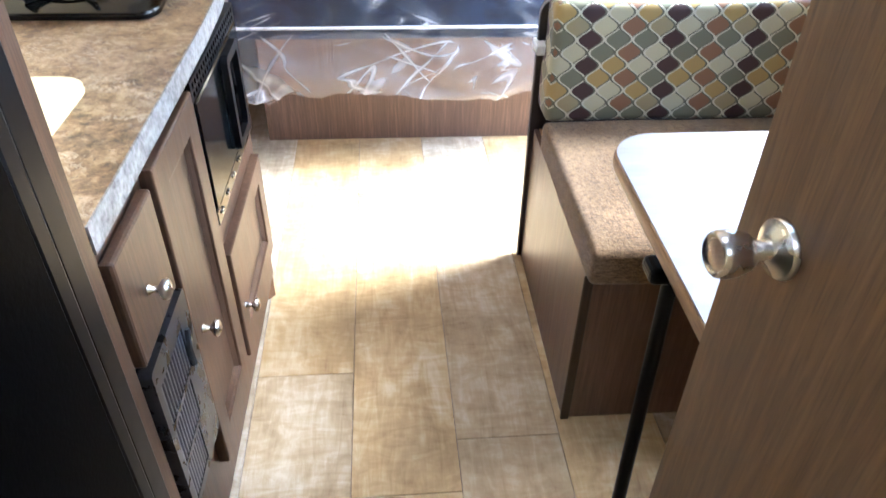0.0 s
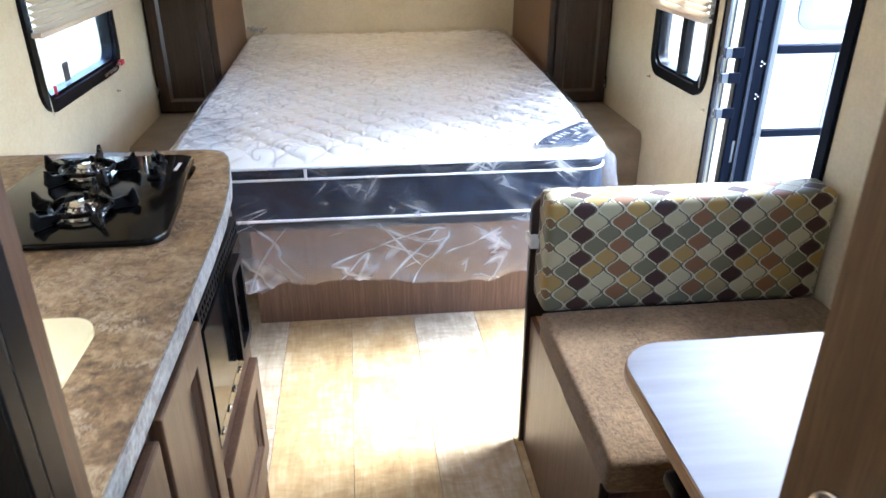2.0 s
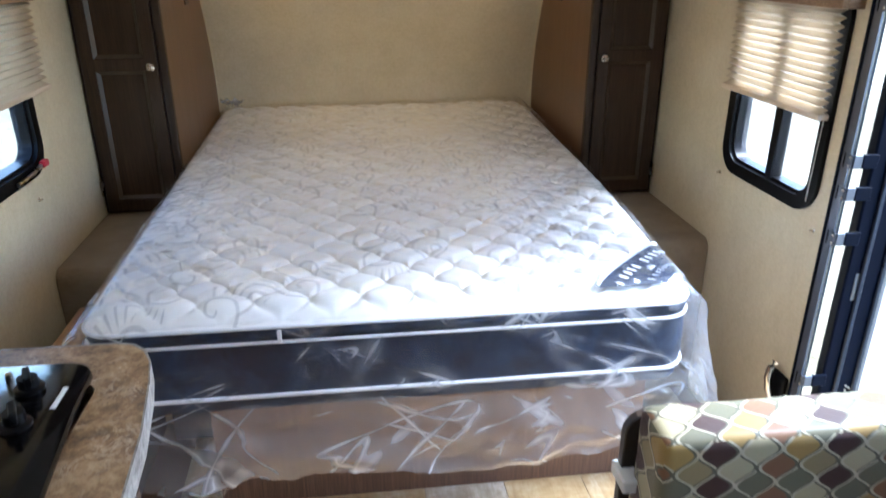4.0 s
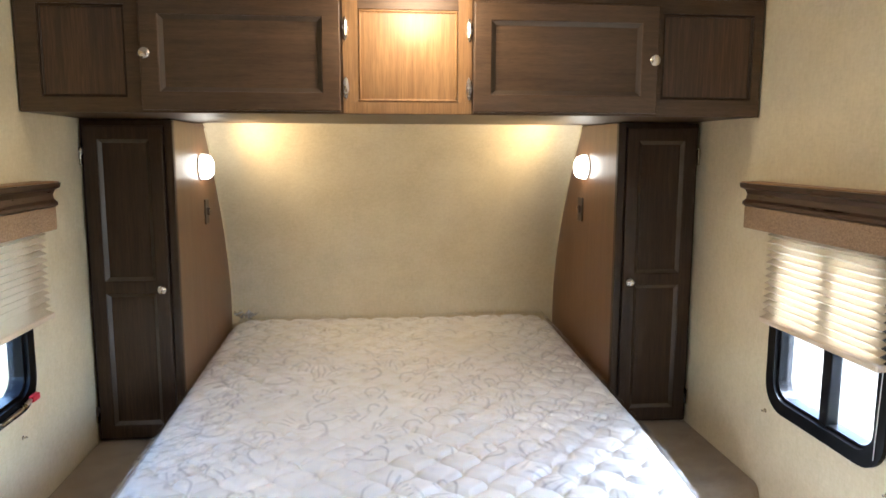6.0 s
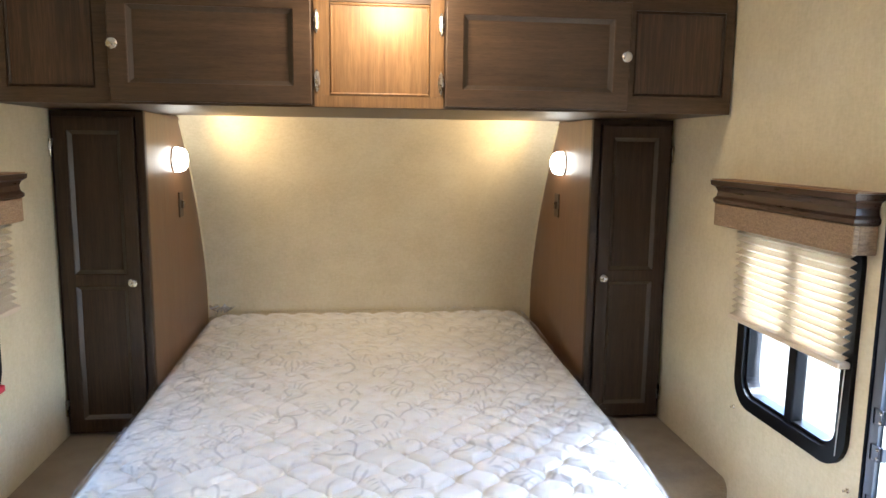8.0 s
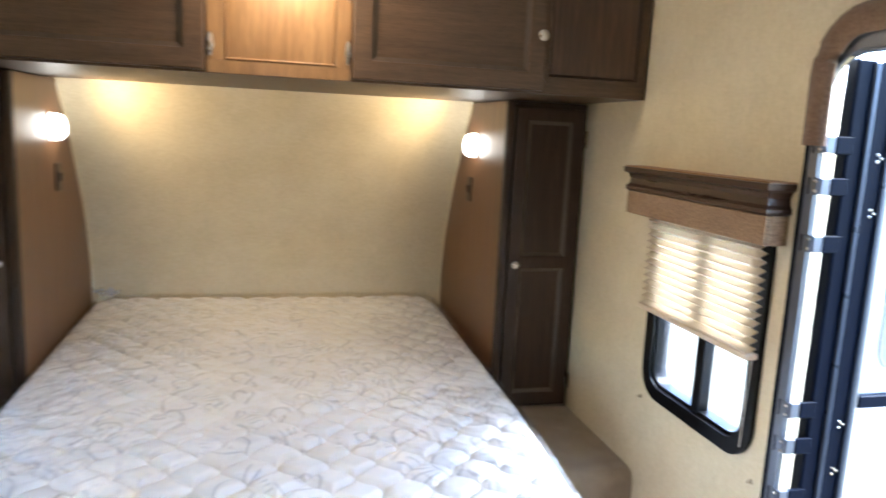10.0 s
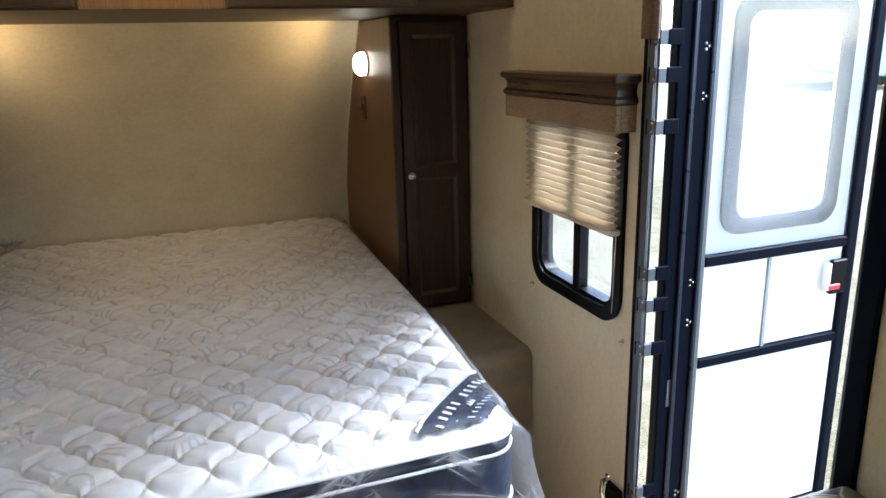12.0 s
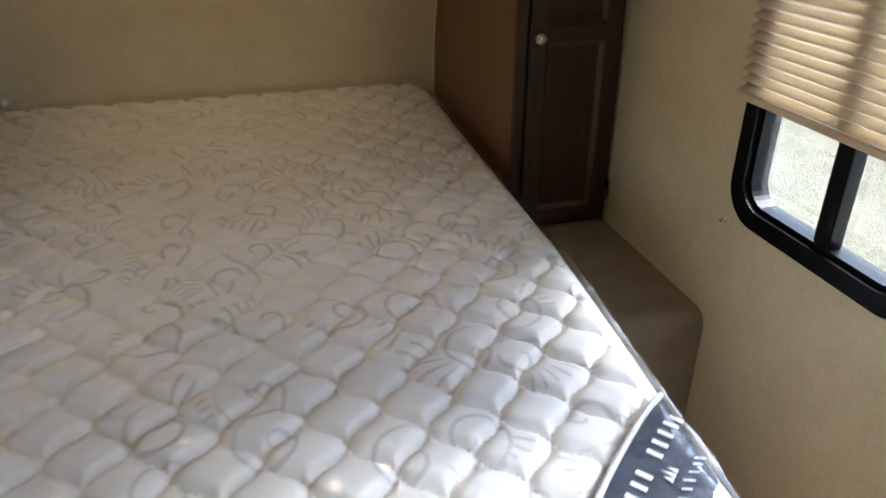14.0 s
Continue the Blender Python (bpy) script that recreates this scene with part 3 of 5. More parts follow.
ceiling = tagged(part("ceiling", holed(bmesh.new(), [(-XW - 0.04, REAR), (XW + 0.04, REAR), (XW + 0.04, YB + 0.05), (-XW - 0.04, YB + 0.05)], [ADDED_VENT, ADDED_SKYLIGHT], 0.05, upwards(CEIL)), M_CEIL), "smooth white ceiling panel", "ceiling", kind="structure")
wall_rear = tagged(part("wall_rear", one_box(-XW, XW, REAR - 0.04, REAR, 0, CEIL), M_WALL), "plain beige rear wall", "wall", kind="structure")

DOOR_HOLE = round_rect(-2.884, -2.235, 0.02, 1.80, 0.10, 6, (0, 0, 1, 1))
WIN_HOLE = round_rect(-3.420, -2.972, 0.895, 1.42, 0.075)
DIN_HOLE = round_rect(-1.80, -0.75, 0.98, 1.62, 0.07)
wr = holed(bmesh.new(), [(-YB, -0.06), (-REAR, -0.06), (-REAR, CEIL), (-YB, CEIL)], [DOOR_HOLE, WIN_HOLE, DIN_HOLE], -0.026, facing_minus_x(XW))
wall_right = tagged(part("wall_right", wr, M_WALL), "beige mottled vinyl wall with door opening and window", "wall", kind="structure")
LWIN_HOLE = round_rect(2.815, 3.52, 0.935, 1.42, 0.075)
wl = holed(bmesh.new(), [(REAR, -0.06), (YB, -0.06), (YB, CEIL), (REAR, CEIL)], [LWIN_HOLE], -0.045, facing_plus_x(-XW))
wall_left = tagged(part("wall_left", wl, M_WALL), "beige mottled vinyl wall above the kitchen counter", "wall", kind="structure")

fw = bmesh.new()
zs = [-0.05 + i * (CEIL + 0.05) / 40 for i in range(41)]
inner = [(front_profile(z), z) for z in zs]
pts = inner + [(y + 0.05, z) for y, z in reversed(inner)]
prism(fw, pts, 2 * XW, Matrix(((0, 0, 1, -XW), (1, 0, 0, 0), (0, 1, 0, 0), (0, 0, 0, 1))))
wall_front = tagged(part("wall_front", fw, M_WALL, None, "", True), "curved beige wall at the head of the bed", "wall", kind="structure")

# bead where the curved wall meets the wardrobes
for sx in (-1, 1):
    bead = tube(bmesh.new(), [(sx * 0.779, front_profile(z) - 0.004, z) for z in zs if 0.7 < z < 1.73], 0.007)
    tagged(part("trim", bead, M_WALL, None, "", True), "narrow beige bead along the curved wall", "trim", kind="structure")


# ---- bed end: wardrobes, overhead cabinet, benches, mattress ----
def wardrobe(sx):
    """A narrow tall cupboard beside the bed. sx: -1 or 1."""
    x_in, x_out, y0, z0, z1 = 0.785, XW - 0.003, 4.0, 0.60, 1.722
    w = thing("wardrobe", (sx * 0.93, 4.25, z0), "tall narrow dark brown wooden wardrobe beside the bed", "wardrobe", "wardrobes flanking the bed")
    side = [(y0, z0)] + [(front_profile(z0 + i * (z1 - z0) / 16) - 0.003, z0 + i * (z1 - z0) / 16) for i in range(17)] + [(y0, z1)]
    m = Matrix(((0, 0, 1, sx * x_in - 0.008), (1, 0, 0, 0), (0, 1, 0, 0), (0, 0, 0, 1)))
    part("side_panel", prism(bmesh.new(), side, 0.016, m), M_PANEL, w, "warm brown wood-grain side panel")
    face = bmesh.new()
    xa, xb = sorted((sx * (x_in + 0.009), sx * x_out))
    xi = sorted((sx * x_in - sx * 0.010, sx * (x_in + 0.018)))
    box(face, xi[0], xi[1], y0 - 0.014, y0 + 0.012, z0, z1, 0.004, 2)
    box(face, xa, xb, y0, y0 + 0.02, z0, z1)
    part("face_frame", face, M_DARK, w)
    d0, d1 = sorted((sx * (x_in + 0.022), sx * (x_out - 0.012)))
    door = framed_door(d0, d1, z0 + 0.012, z1 - 0.02, facing_minus_y(y0 - 0.001), "door", M_DARK, w, "", 0.046, (1.152,))
    kx = sx * (x_in + 0.042)
    knob(Matrix.Translation((kx, y0 - 0.0205, 1.146)) @ pose(0, 0, 0, 90), door)
    for hz in (0.70, 1.60):
        hx = sx * (x_out - 0.008)
        part("hinge", one_box(min(hx, hx + sx * 0.008), max(hx, hx + sx * 0.008), y0 - 0.026, y0 - 0.002, hz - 0.03, hz + 0.03, 0.002), M_STEEL, w, "small metal hinge")
    return w


def overhead_cabinet():
    x0, x1, y0, z0, z1 = -1.073, 1.073, 3.593, 1.726, CEIL - 0.002
    c = thing("overhead_cabinet", (0, 3.9, z0), "wall-to-wall dark brown overhead cabinet with two doors", "cabinet")
    yb = 4.38
    part("bottom_panel", one_box(x0, x1, y0 + 0.02, yb, z0, z0 + 0.014), M_DARK_X, c, "dark brown underside")
    fr = bmesh.new()
    m = facing_minus_y(y0 + 0.02)
    holes = [[(-1.015, 1.768), (-0.785, 1.768), (-0.785, 2.02), (-1.015, 2.02)], [(-0.142, 1.762), (0.146, 1.762), (0.146, 2.022), (-0.142, 2.022)], [(0.762, 1.776), (1.045, 1.776), (1.045, 2.026), (0.762, 2.026)]]
    holed(fr, [(x0, z0), (x1, z0), (x1, z1), (x0, z1)], holes, 0.02, m)
    part("face_frame", fr, M_DARK_X, c)
    for k, h in enumerate(holes):
        (a, b), (p, q) = h[0], h[2]
        mt = M_CENTRE if k == 1 else M_RED
        part("panel", one_box(a - 0.003, p + 0.003, y0 + 0.010, y0 + 0.016, b - 0.003, q + 0.003), mt, c, "wood grain panel in a lamplit honey colour" if k == 1 else "red-brown wood grain panel")
        bead = bmesh.new()
        for (ua, ub, va, vb) in ((a, p, b, b + 0.008), (a, p, q - 0.008, q), (a, a + 0.008, b + 0.008, q - 0.008), (p - 0.008, p, b + 0.008, q - 0.008)):
            box(bead, ua, ub, y0 + 0.003, y0 + 0.012, va, vb, 0.003)
        part("bead", bead, M_CENTRE if k == 1 else M_DARK, c)
    # thin facings carry the same lamplit colour over the dark face frame
    part("facing", one_box(-0.186, 0.186, y0 - 0.003, y0 - 0.0005, z0 + 0.002, 1.76), M_CENTRE, c, "rail in a lamplit honey colour")
    part("facing", one_box(-0.186, -0.143, y0 - 0.003, y0 - 0.0005, 1.7605, z1 - 0.02), M_CENTRE, c, "stile in a lamplit honey colour")
    part("facing", one_box(0.147, 0.186, y0 - 0.003, y0 - 0.0005, 1.7605, z1 - 0.02), M_CENTRE, c, "stile in a lamplit honey colour")
    for a, b, kx in ((-0.742, -0.193, -0.723), (0.191, 0.742, 0.722)):
        door = framed_door(a, b, 1.733, 2.045, facing_minus_y(y0 - 0.001), "door", M_DARK_X, c, "framed dark brown cabinet door", 0.052)
        knob(Matrix.Translation((kx, y0 - 0.0205, 1.885)) @ pose(0, 0, 0, 90), door)
    for hx in (-0.178, 0.178):
        for hz in (1.80, 1.966):
            t = bmesh.new()
            prism(t, [(hx - 0.009, hz), (hx - 0.006, hz - 0.022), (hx, hz - 0.034), (hx + 0.006, hz - 0.022), (hx + 0.009, hz), (hx + 0.006, hz + 0.022), (hx, hz + 0.034), (hx - 0.006, hz + 0.022)], 0.004, facing_minus_y(y0 - 0.0032), 0.001, 1)
            tube(t, [(hx, y0 - 0.010, hz - 0.020), (hx, y0 - 0.010, hz + 0.020)], 0.005)
            part("hinge", t, M_STEEL, c, "pointed brass-toned hinge")
    part("moulding", one_box(x0, x1, y0 - 0.008, y0 + 0.004, z1 - 0.016, z1, 0.003), M_DARK_X, c)
    return c


for sx in (-1, 1):
    wardrobe(sx)
overhead_cabinet()


def bench(sx):
    """Carpeted ledge beside the bed, under the wardrobe."""
    b = thing("bed_side_ledge", (sx * 0.9, 3.9, 0), "tan carpet covered ledge beside the mattress", "ledge", "ledges beside the bed")
    x0, x1 = sorted((sx * 0.775, sx * (XW - 0.002)))
    pr = [(3.455, 0.0), (3.455, 0.555)] + [(3.49 - 0.035 * math.cos(radians(a)), 0.555 + 0.04 * math.sin(radians(a))) for a in (20, 45, 70, 90)] + [(4.86, 0.595), (4.86, 0.0)]
    part("carpet", prism(bmesh.new(), pr, x1 - x0, Matrix(((0, 0, 1, x0), (1, 0, 0, 0), (0, 1, 0, 0), (0, 0, 0, 1)))), M_CARPET, b, "", True)
    return b


for sx in (-1, 1):
    bench(sx)

MX0, MX1, MY0, MY1 = -0.765, 0.740, 2.775, 4.868
SLOPE = 0.066 / (MY1 - MY0)


def lift(y):
    return SLOPE * (y - MY0)


bed = thing("bed_platform", (0, 4.0, 0), "walnut-print bed platform box with a recessed base", "bed base")
part("base", one_box(-0.563, 0.705, 3.022, 4.86, 0, 0.48, 0.002), M_BASE, bed, "walnut wood-grain front panel")
part("deck", one_box(-0.76, 0.675, 2.86, 4.86, 0.482, 0.50, 0.002), M_PLY, bed, "plywood deck")
# a solid dark box stands for the shade in the recess beside the base
part("side_box", one_box(-0.772, -0.60, 3.36, 4.86, 0.0, 0.478), M_RUBBER_AND_SHADE, bed, "dark box painted as the recess's shade")
ply = tagged(part("plywood_strip", one_box(-1.02, -0.80, 2.95, 3.445, 0.455, 0.475, 0.002), M_PLY), "bare plywood strip beside the mattress", "board")
part("support", one_box(-1.0, -0.82, 2.96, 3.44, 0.0, 0.4545), M_RUBBER_AND_SHADE, ply)

mattress = thing("mattress", (0, 3.8, 0.50), "white quilted mattress with navy border wrapped in plastic", "mattress")


def border(bm, z0, z1, inset):
    loop = round_rect(MX0 + inset, MX1 - inset, MY0 + inset, MY1, 0.075, 8, (1, 1, 1.7, 1.7))
    rows = []
    for i in range(9):
        f = i / 8
        bulge = 0.010 * math.sin(math.pi * f)
        row = []
        for x, y in loop:
            d = Vector((x, y - 3.8)).normalized()
            row.append(bm.verts.new((x + bulge * d.x, y + bulge * d.y, z0 + (z1 - z0) * f + lift(y))))
        rows.append(row)
    n = len(loop)
    for a, b in zip(rows, rows[1:]):
        for i in range(n):
            bm.faces.new((a[i], a[(i + 1) % n], b[(i + 1) % n], b[i]))
    bm.faces.new(rows[0])
    bm.faces.new(rows[-1])


def tapered(bm):
    """Draws the mattress's far side in towards its foot, where it lies askew."""
    for v in bm.verts:
        f = min(1.0, max(0.0, (3.62 - v.co.y) / 0.85))
        if v.co.x > 0:
            v.co.x -= 0.050 * f ** 1.2 * v.co.x / 0.74
    return bm


core = bmesh.new()
border(core, 0.502, 0.684, 0.004)
part("border", tapered(core), M_NAVY, mattress, "navy quilted border", True)
band = bmesh.new()
border(band, 0.685, 0.722, 0.006)
part("pillow_band", tapered(band), M_NAVY, mattress, "navy band under the pillow top", True)
for z in (0.541, 0.683, 0.722):
    loop = round_rect(MX0 - 0.001, MX1 + 0.001, MY0 - 0.001, MY1, 0.075, 8, (1, 1, 1.7, 1.7))
    part("piping", tapered(tube(bmesh.new(), [(x, y - (0.004 if z < 0.6 else 0), z + lift(y)) for x, y in loop], 0.0045 if z > 0.6 else 0.0055, True)), M_PIPING, mattress, "white piping", True)


def quilt_height(x, y):
    """Padded wavy diamonds, sunk at their seams and at the mattress's rim."""
    px, py = 0.126, 0.142
    x1 = x + 0.010 * noise.noise((5 * x, 5 * y, 2.0))
    y1 = y + 0.010 * noise.noise((5 * x, 5 * y, 7.0))
    u, v = x1 / px, y1 / py
    a, b = (u + v), (u - v)
    a, b = a + 0.058 * math.sin(2 * math.pi * b), b + 0.058 * math.sin(2 * math.pi * a)
    puff = 0.8 + 0.35 * noise.noise((math.floor(a) * 3.7, math.floor(b) * 2.9, 4.0))
    p, q = abs(math.sin(math.pi * a)), abs(math.sin(math.pi * b))
    near = 1 / (1 / max(p, 0.01) ** 4 + 1 / max(q, 0.01) ** 4) ** 0.25 / 0.841
    h = 0.006 + 0.020 * (0.72 + 0.28 * puff) * (1 - (1 - min(1.0, near)) ** 2.3)
    h += 0.0016 * noise.noise((22 * x, 22 * y, 5.0))
    e = min(x - MX0, MX1 - x, y - MY0, MY1 - y)
    h = 0.017 + (h - 0.017) * min(1.0, max(0.0, e) / 0.055)
    rim = -0.036 * max(0.0, 1 - e / 0.06) ** 2.2
    return h + rim + 0.004 * noise.noise((3 * x, 3 * y, 0))


top = bmesh.new()
NX, NY = 260, 340
grid = []
for j in range(NY + 1):
    row = []
    for i in range(NX + 1):
        x, y = MX0 + (MX1 - MX0) * i / NX, MY0 + (MY1 - MY0) * j / NY
        z = 0.742 + quilt_height(x, y) + lift(y)
        # the plan's corners are round
        cx, cy = x, y
        r = 0.075 if y < 3.8 else 0.13
        qx = MX0 + r if x < 0 else MX1 - r
        qy = MY0 + r if y < 3.8 else MY1 - r
        d = Vector((x - qx, y - qy))
        if d.x * qx > 0 and d.y * (qy - 3.8) > 0 and d.length > 1e-6:
            s = max(abs(d.x), abs(d.y)) / d.length
            cx, cy = qx + d.x * s, qy + d.y * s
        row.append(top.verts.new((cx, cy, z)))
    grid.append(row)
for a, b in zip(grid, grid[1:]):
    for i in range(NX):
        top.faces.new((a[i], a[i + 1], b[i + 1], b[i]))
part("quilted_top", tapered(top), M_QUILT, mattress, "white quilted knit with grey scrolls", True)

# navy corner patch with white bars for its lettering
patch = bmesh.new()


def on_top(x, y, up):
    e = min(MX1 - x, y - MY0)
    return (x, y, 0.742 + 0.0305 - 0.036 * max(0.0, 1 - e / 0.06) ** 2.2 + lift(y) + up)


CHORD = (Vector((MX1 - 0.022, MY0 + 0.245)), Vector((MX1 - 0.262, MY0 + 0.022)))
ALONG = (CHORD[1] - CHORD[0]).normalized()
AWAY = Vector((ALONG.y, -ALONG.x))
if AWAY.x > 0:
    AWAY = -AWAY


def label_point(f, off):
    """A point along the label's long edge, off metres outside of it."""
    p = CHORD[0].lerp(CHORD[1], f) + AWAY * (off + 0.030 * f * (1 - f))
    return Vector((min(p.x, MX1 - 0.014), max(p.y, MY0 + 0.014)))


arc, hem = [], []
for i in range(25):
    ring = []
    e = label_point(i / 24, 0.0)
    c = Vector((MX1 - 0.052, MY0 + 0.045)) + ALONG * (0.03 * (2 * i / 24 - 1))
    for k in range(13):
        p = c.lerp(e, k / 12)
        ring.append(patch.verts.new(on_top(p.x, p.y, 0.004)))
    arc.append(ring)
    hem.append(on_top(*label_point(i / 24, 0.006), 0.005))
for p, q in zip(arc, arc[1:]):
    for k in range(12):
        patch.faces.new((p[k], p[k + 1], q[k + 1], q[k]))
lab = part("corner_patch", tapered(patch), M_NAVY, mattress, "navy corner label", True)
part("binding", tapered(tube(bmesh.new(), hem, 0.005)), M_PIPING, lab, "white binding edge", True)
bars = bmesh.new()
TILT = math.atan2(ALONG.y, ALONG.x)
for i in range(11):
    if i == 5:
        continue
    p = label_point(0.14 + 0.072 * i, -0.038)
    m = Matrix.Translation(on_top(p.x, p.y, 0.006)) @ Matrix.Rotation(TILT, 4, "Z")
    box(bars, -0.0042, 0.0042, -0.0125, 0.0125, 0, 0.0012, 0, 1, m)
part("print", tapered(bars), M_PRINT, lab, "white printed bars")
script = bmesh.new()
for i in range(7):
    p = label_point(0.32 + 0.055 * i, -0.098)
    m = Matrix.Translation(on_top(p.x, p.y, 0.006)) @ Matrix.Rotation(TILT + 0.5, 4, "Z")
    box(script, -0.0013, 0.0013, -0.007 - 0.004 * (i % 3 == 0), 0.008, 0, 0.0012, 0, 1, m)
part("script_print", tapered(script), M_PRINT, lab, "small white script line")
crest = bmesh.new()
for i in range(3):
    p = label_point(0.5 + 0.03 * (i - 1), -0.07)
    m = Matrix.Translation(on_top(p.x, p.y, 0.006)) @ Matrix.Rotation(math.atan2(AWAY.y, AWAY.x), 4, "Z")
    prism(crest, [(-0.008, -0.004), (0.008 + 0.006 * (i == 1), 0.0), (-0.008, 0.004)], 0.0012, m)
part("emblem", tapered(crest), M_PRINT, lab, "small white emblem")

# polythene wrap: over the top and hanging over the front edge
wrap = thing("plastic_wrap", (0, 3.0, 0.735), "clear crinkled plastic wrap over the mattress", "plastic film")


def crinkle(x, y, z, amp):
    p = Vector((x, y, z))
    n1 = abs(noise.noise(p * 6.0)) * 1.2
    n2 = abs(noise.noise(p * 17.0 + Vector((3, 1, 7))))
    return amp * (n1 + 0.45 * n2)


def sheet(fn, nu, nv):
    bm = bmesh.new()
    g = [[bm.verts.new(fn(i / nu, j / nv)) for i in range(nu + 1)] for j in range(nv + 1)]
    for a, b in zip(g, g[1:]):
        for i in range(nu):
            bm.faces.new((a[i], a[i + 1], b[i + 1], b[i]))
    return bm


def film_top(u, v):
    x, y = MX0 - 0.01 + (MX1 - MX0 + 0.02) * u, MY0 - 0.012 + (MY1 - MY0 + 0.008) * v
    xx, yy = min(max(x, MX0), MX1), min(max(y, MY0), MY1)
    crumple = max(0.0, noise.noise((2.2 * x, 2.2 * y, 11.0)) + 0.1)
    ridge = abs(noise.noise((30 * x, 22 * y, 1.0))) + 0.5 * abs(noise.noise((60 * x, 55 * y, 4.0)))
    e = min(xx - MX0, MX1 - xx, yy - MY0, MY1 - yy)
    rim = -0.036 * max(0.0, 1 - e / 0.06) ** 2.2
    return (x, y, 0.775 + rim + quilt_height(xx, yy) * 0.18 + lift(yy) + crinkle(x, y, 0, 0.006) + 0.022 * crumple * ridge)


part("top_film", tapered(sheet(film_top, 260, 340)), M_FILM_TOP, wrap, "", True).visible_shadow = False


def film_front(u, v):
    x = -0.012 + (2 * u - 1) * (0.752 + 0.05 * v * (1 + (u > 0.5)))
    low = 0.318 + 0.045 * noise.noise((2.6 * x, 4.0, 1.0)) + 0.02 * noise.noise((11 * x, 1.0, 2.0)) + 0.008 * noise.noise((40 * x, 2.0, 2.0)) + 0.05 * max(0, x - 0.5) + 0.045 * max(0.0, -x - 0.55)
    z = 0.728 + (low - 0.728) * v
    bow = 0.02 * (x / 0.8) ** 8
    y = MY0 - 0.016 - 0.022 * v * (1 - 0.5 * v) + bow * 1.5
    # folds run slanting through the loose part
    f1 = 1 - 2 * abs(noise.noise((3.6 * x + 3.2 * v, 0.7 * v, 3.0)))
    f2 = 1 - 2 * abs(noise.noise((3.2 * x - 4.4 * v, 0.8 * v, 8.0)))
    f3 = 1 - 2 * abs(noise.noise((1.5 * x + 7.0 * v, 1.0 * v, 15.0)))
    loose = max(0.0, v - 0.35)
    fold = 0.020 * loose * (f1 + f2 + 0.7 * f3) + 0.05 * max(0.0, v - 0.8) * max(0.0, 1 - abs(x - 0.15) / 0.3) * abs(noise.noise((16 * x, 9 * v, 6.0)))
    return (x, min(y - crinkle(x, 0, z, 0.003 + 0.004 * v) - fold, MY0 - 0.013 + bow * 1.5 + 0.03 * v), z)


part("front_film", tapered(sheet(lambda u, v: film_front(u, 0.49 * v), 220, 30)), M_FILM_TIGHT, wrap, "", True)
part("film_skirt", tapered(sheet(lambda u, v: film_front(u, 0.49 + 0.51 * v), 300, 44)), M_FILM, wrap, "milky loose hanging hem", True)


def film_side(sx):
    def fn(u, v):
        y = MY0 - 0.02 + 0.72 * u
        flare = (0.03 + 0.075 * (1 - u) ** 2) * v
        x = (MX1 + 0.006 if sx > 0 else MX0 - 0.006) + sx * (flare + crinkle(0, y, v, 0.012))
        z = 0.735 + lift(y) - v * (0.36 - 0.15 * u)
        return (x, y, z)
    return fn


part("side_film", tapered(sheet(film_side(1), 60, 40)), M_FILM, wrap, "", True)
part("side_film", sheet(film_side(-1), 60, 40), M_FILM, wrap, "", True)


def film_tuft(u, v):
    """A gathered end of the film that stands up at the mattress's head."""
    a = 2 * math.pi * u
    r = 0.012 + 0.026 * v + 0.008 * noise.noise((5 * math.cos(a), 5 * math.sin(a), 3 * v))
    return (-0.70 + 1.5 * r * math.cos(a), 4.80 + 0.5 * r * math.sin(a), 0.782 + lift(4.8) + 0.022 * v + 0.016 * noise.noise((3 * math.cos(a), 3 * math.sin(a), 9.0)))


part("film_tuft", sheet(film_tuft, 40, 8), M_FILM, wrap, "gathered white film end", True)


# ---- lamps and switches ----
def sconce(sx):
    s = thing("wall_sconce", (sx * 0.777, 4.37, 1.555), "lit round wall sconce with a frosted lens", "lamp", "bedside sconces")
    m = Matrix.Translation((sx * 0.777, 4.37, 1.555)) @ pose(0, 0, 0, 0, -90 * sx, 0)
    part("base", lathe(bmesh.new(), [(0, 0), (0.050, 0), (0.052, 0.003), (0.050, 0.0055), (0.046, 0.006), (0, 0.006)], m), M_WHITE, s, "white base ring", True)
    part("lens", lathe(bmesh.new(), [(0.046, 0.0062), (0.0485, 0.016), (0.047, 0.028), (0.041, 0.040), (0.028, 0.048), (0.014, 0.051), (0.0, 0.052)], m), M_LAMP, s, "glowing frosted lens", True).visible_shadow = False
    part("switch_stub", lathe(bmesh.new(), [(0, 0.002), (0.008, 0.002), (0.008, 0.022), (0.006, 0.025), (0, 0.025)], m @ Matrix.Translation((0, 0.062, 0)), 12), M_WHITE, s, "", True)
    p = thing("switch_plate", (sx * 0.777, 4.43, 1.376), "dark brown switch plate on the wardrobe side", "switch", "bedside switches")
    x0, x1 = sorted((sx * 0.7765, sx * 0.7705))
    part("plate", one_box(x0, x1, 4.40, 4.46, 1.325, 1.425, 0.002), M_NIGHT, p)
    x0, x1 = sorted((sx * 0.7703, sx * 0.762))
    part("rocker", one_box(x0, x1, 4.421, 4.439, 1.36, 1.392, 0.002), M_NIGHT, p)
    x0, x1 = sorted((sx * 0.7618, sx * 0.758))
    part("toggle_tip", one_box(x0, x1, 4.425, 4.435, 1.379, 1.390, 0.001), M_STEEL, p, "bright toggle tip")


for sx in (-1, 1):
    sconce(sx)

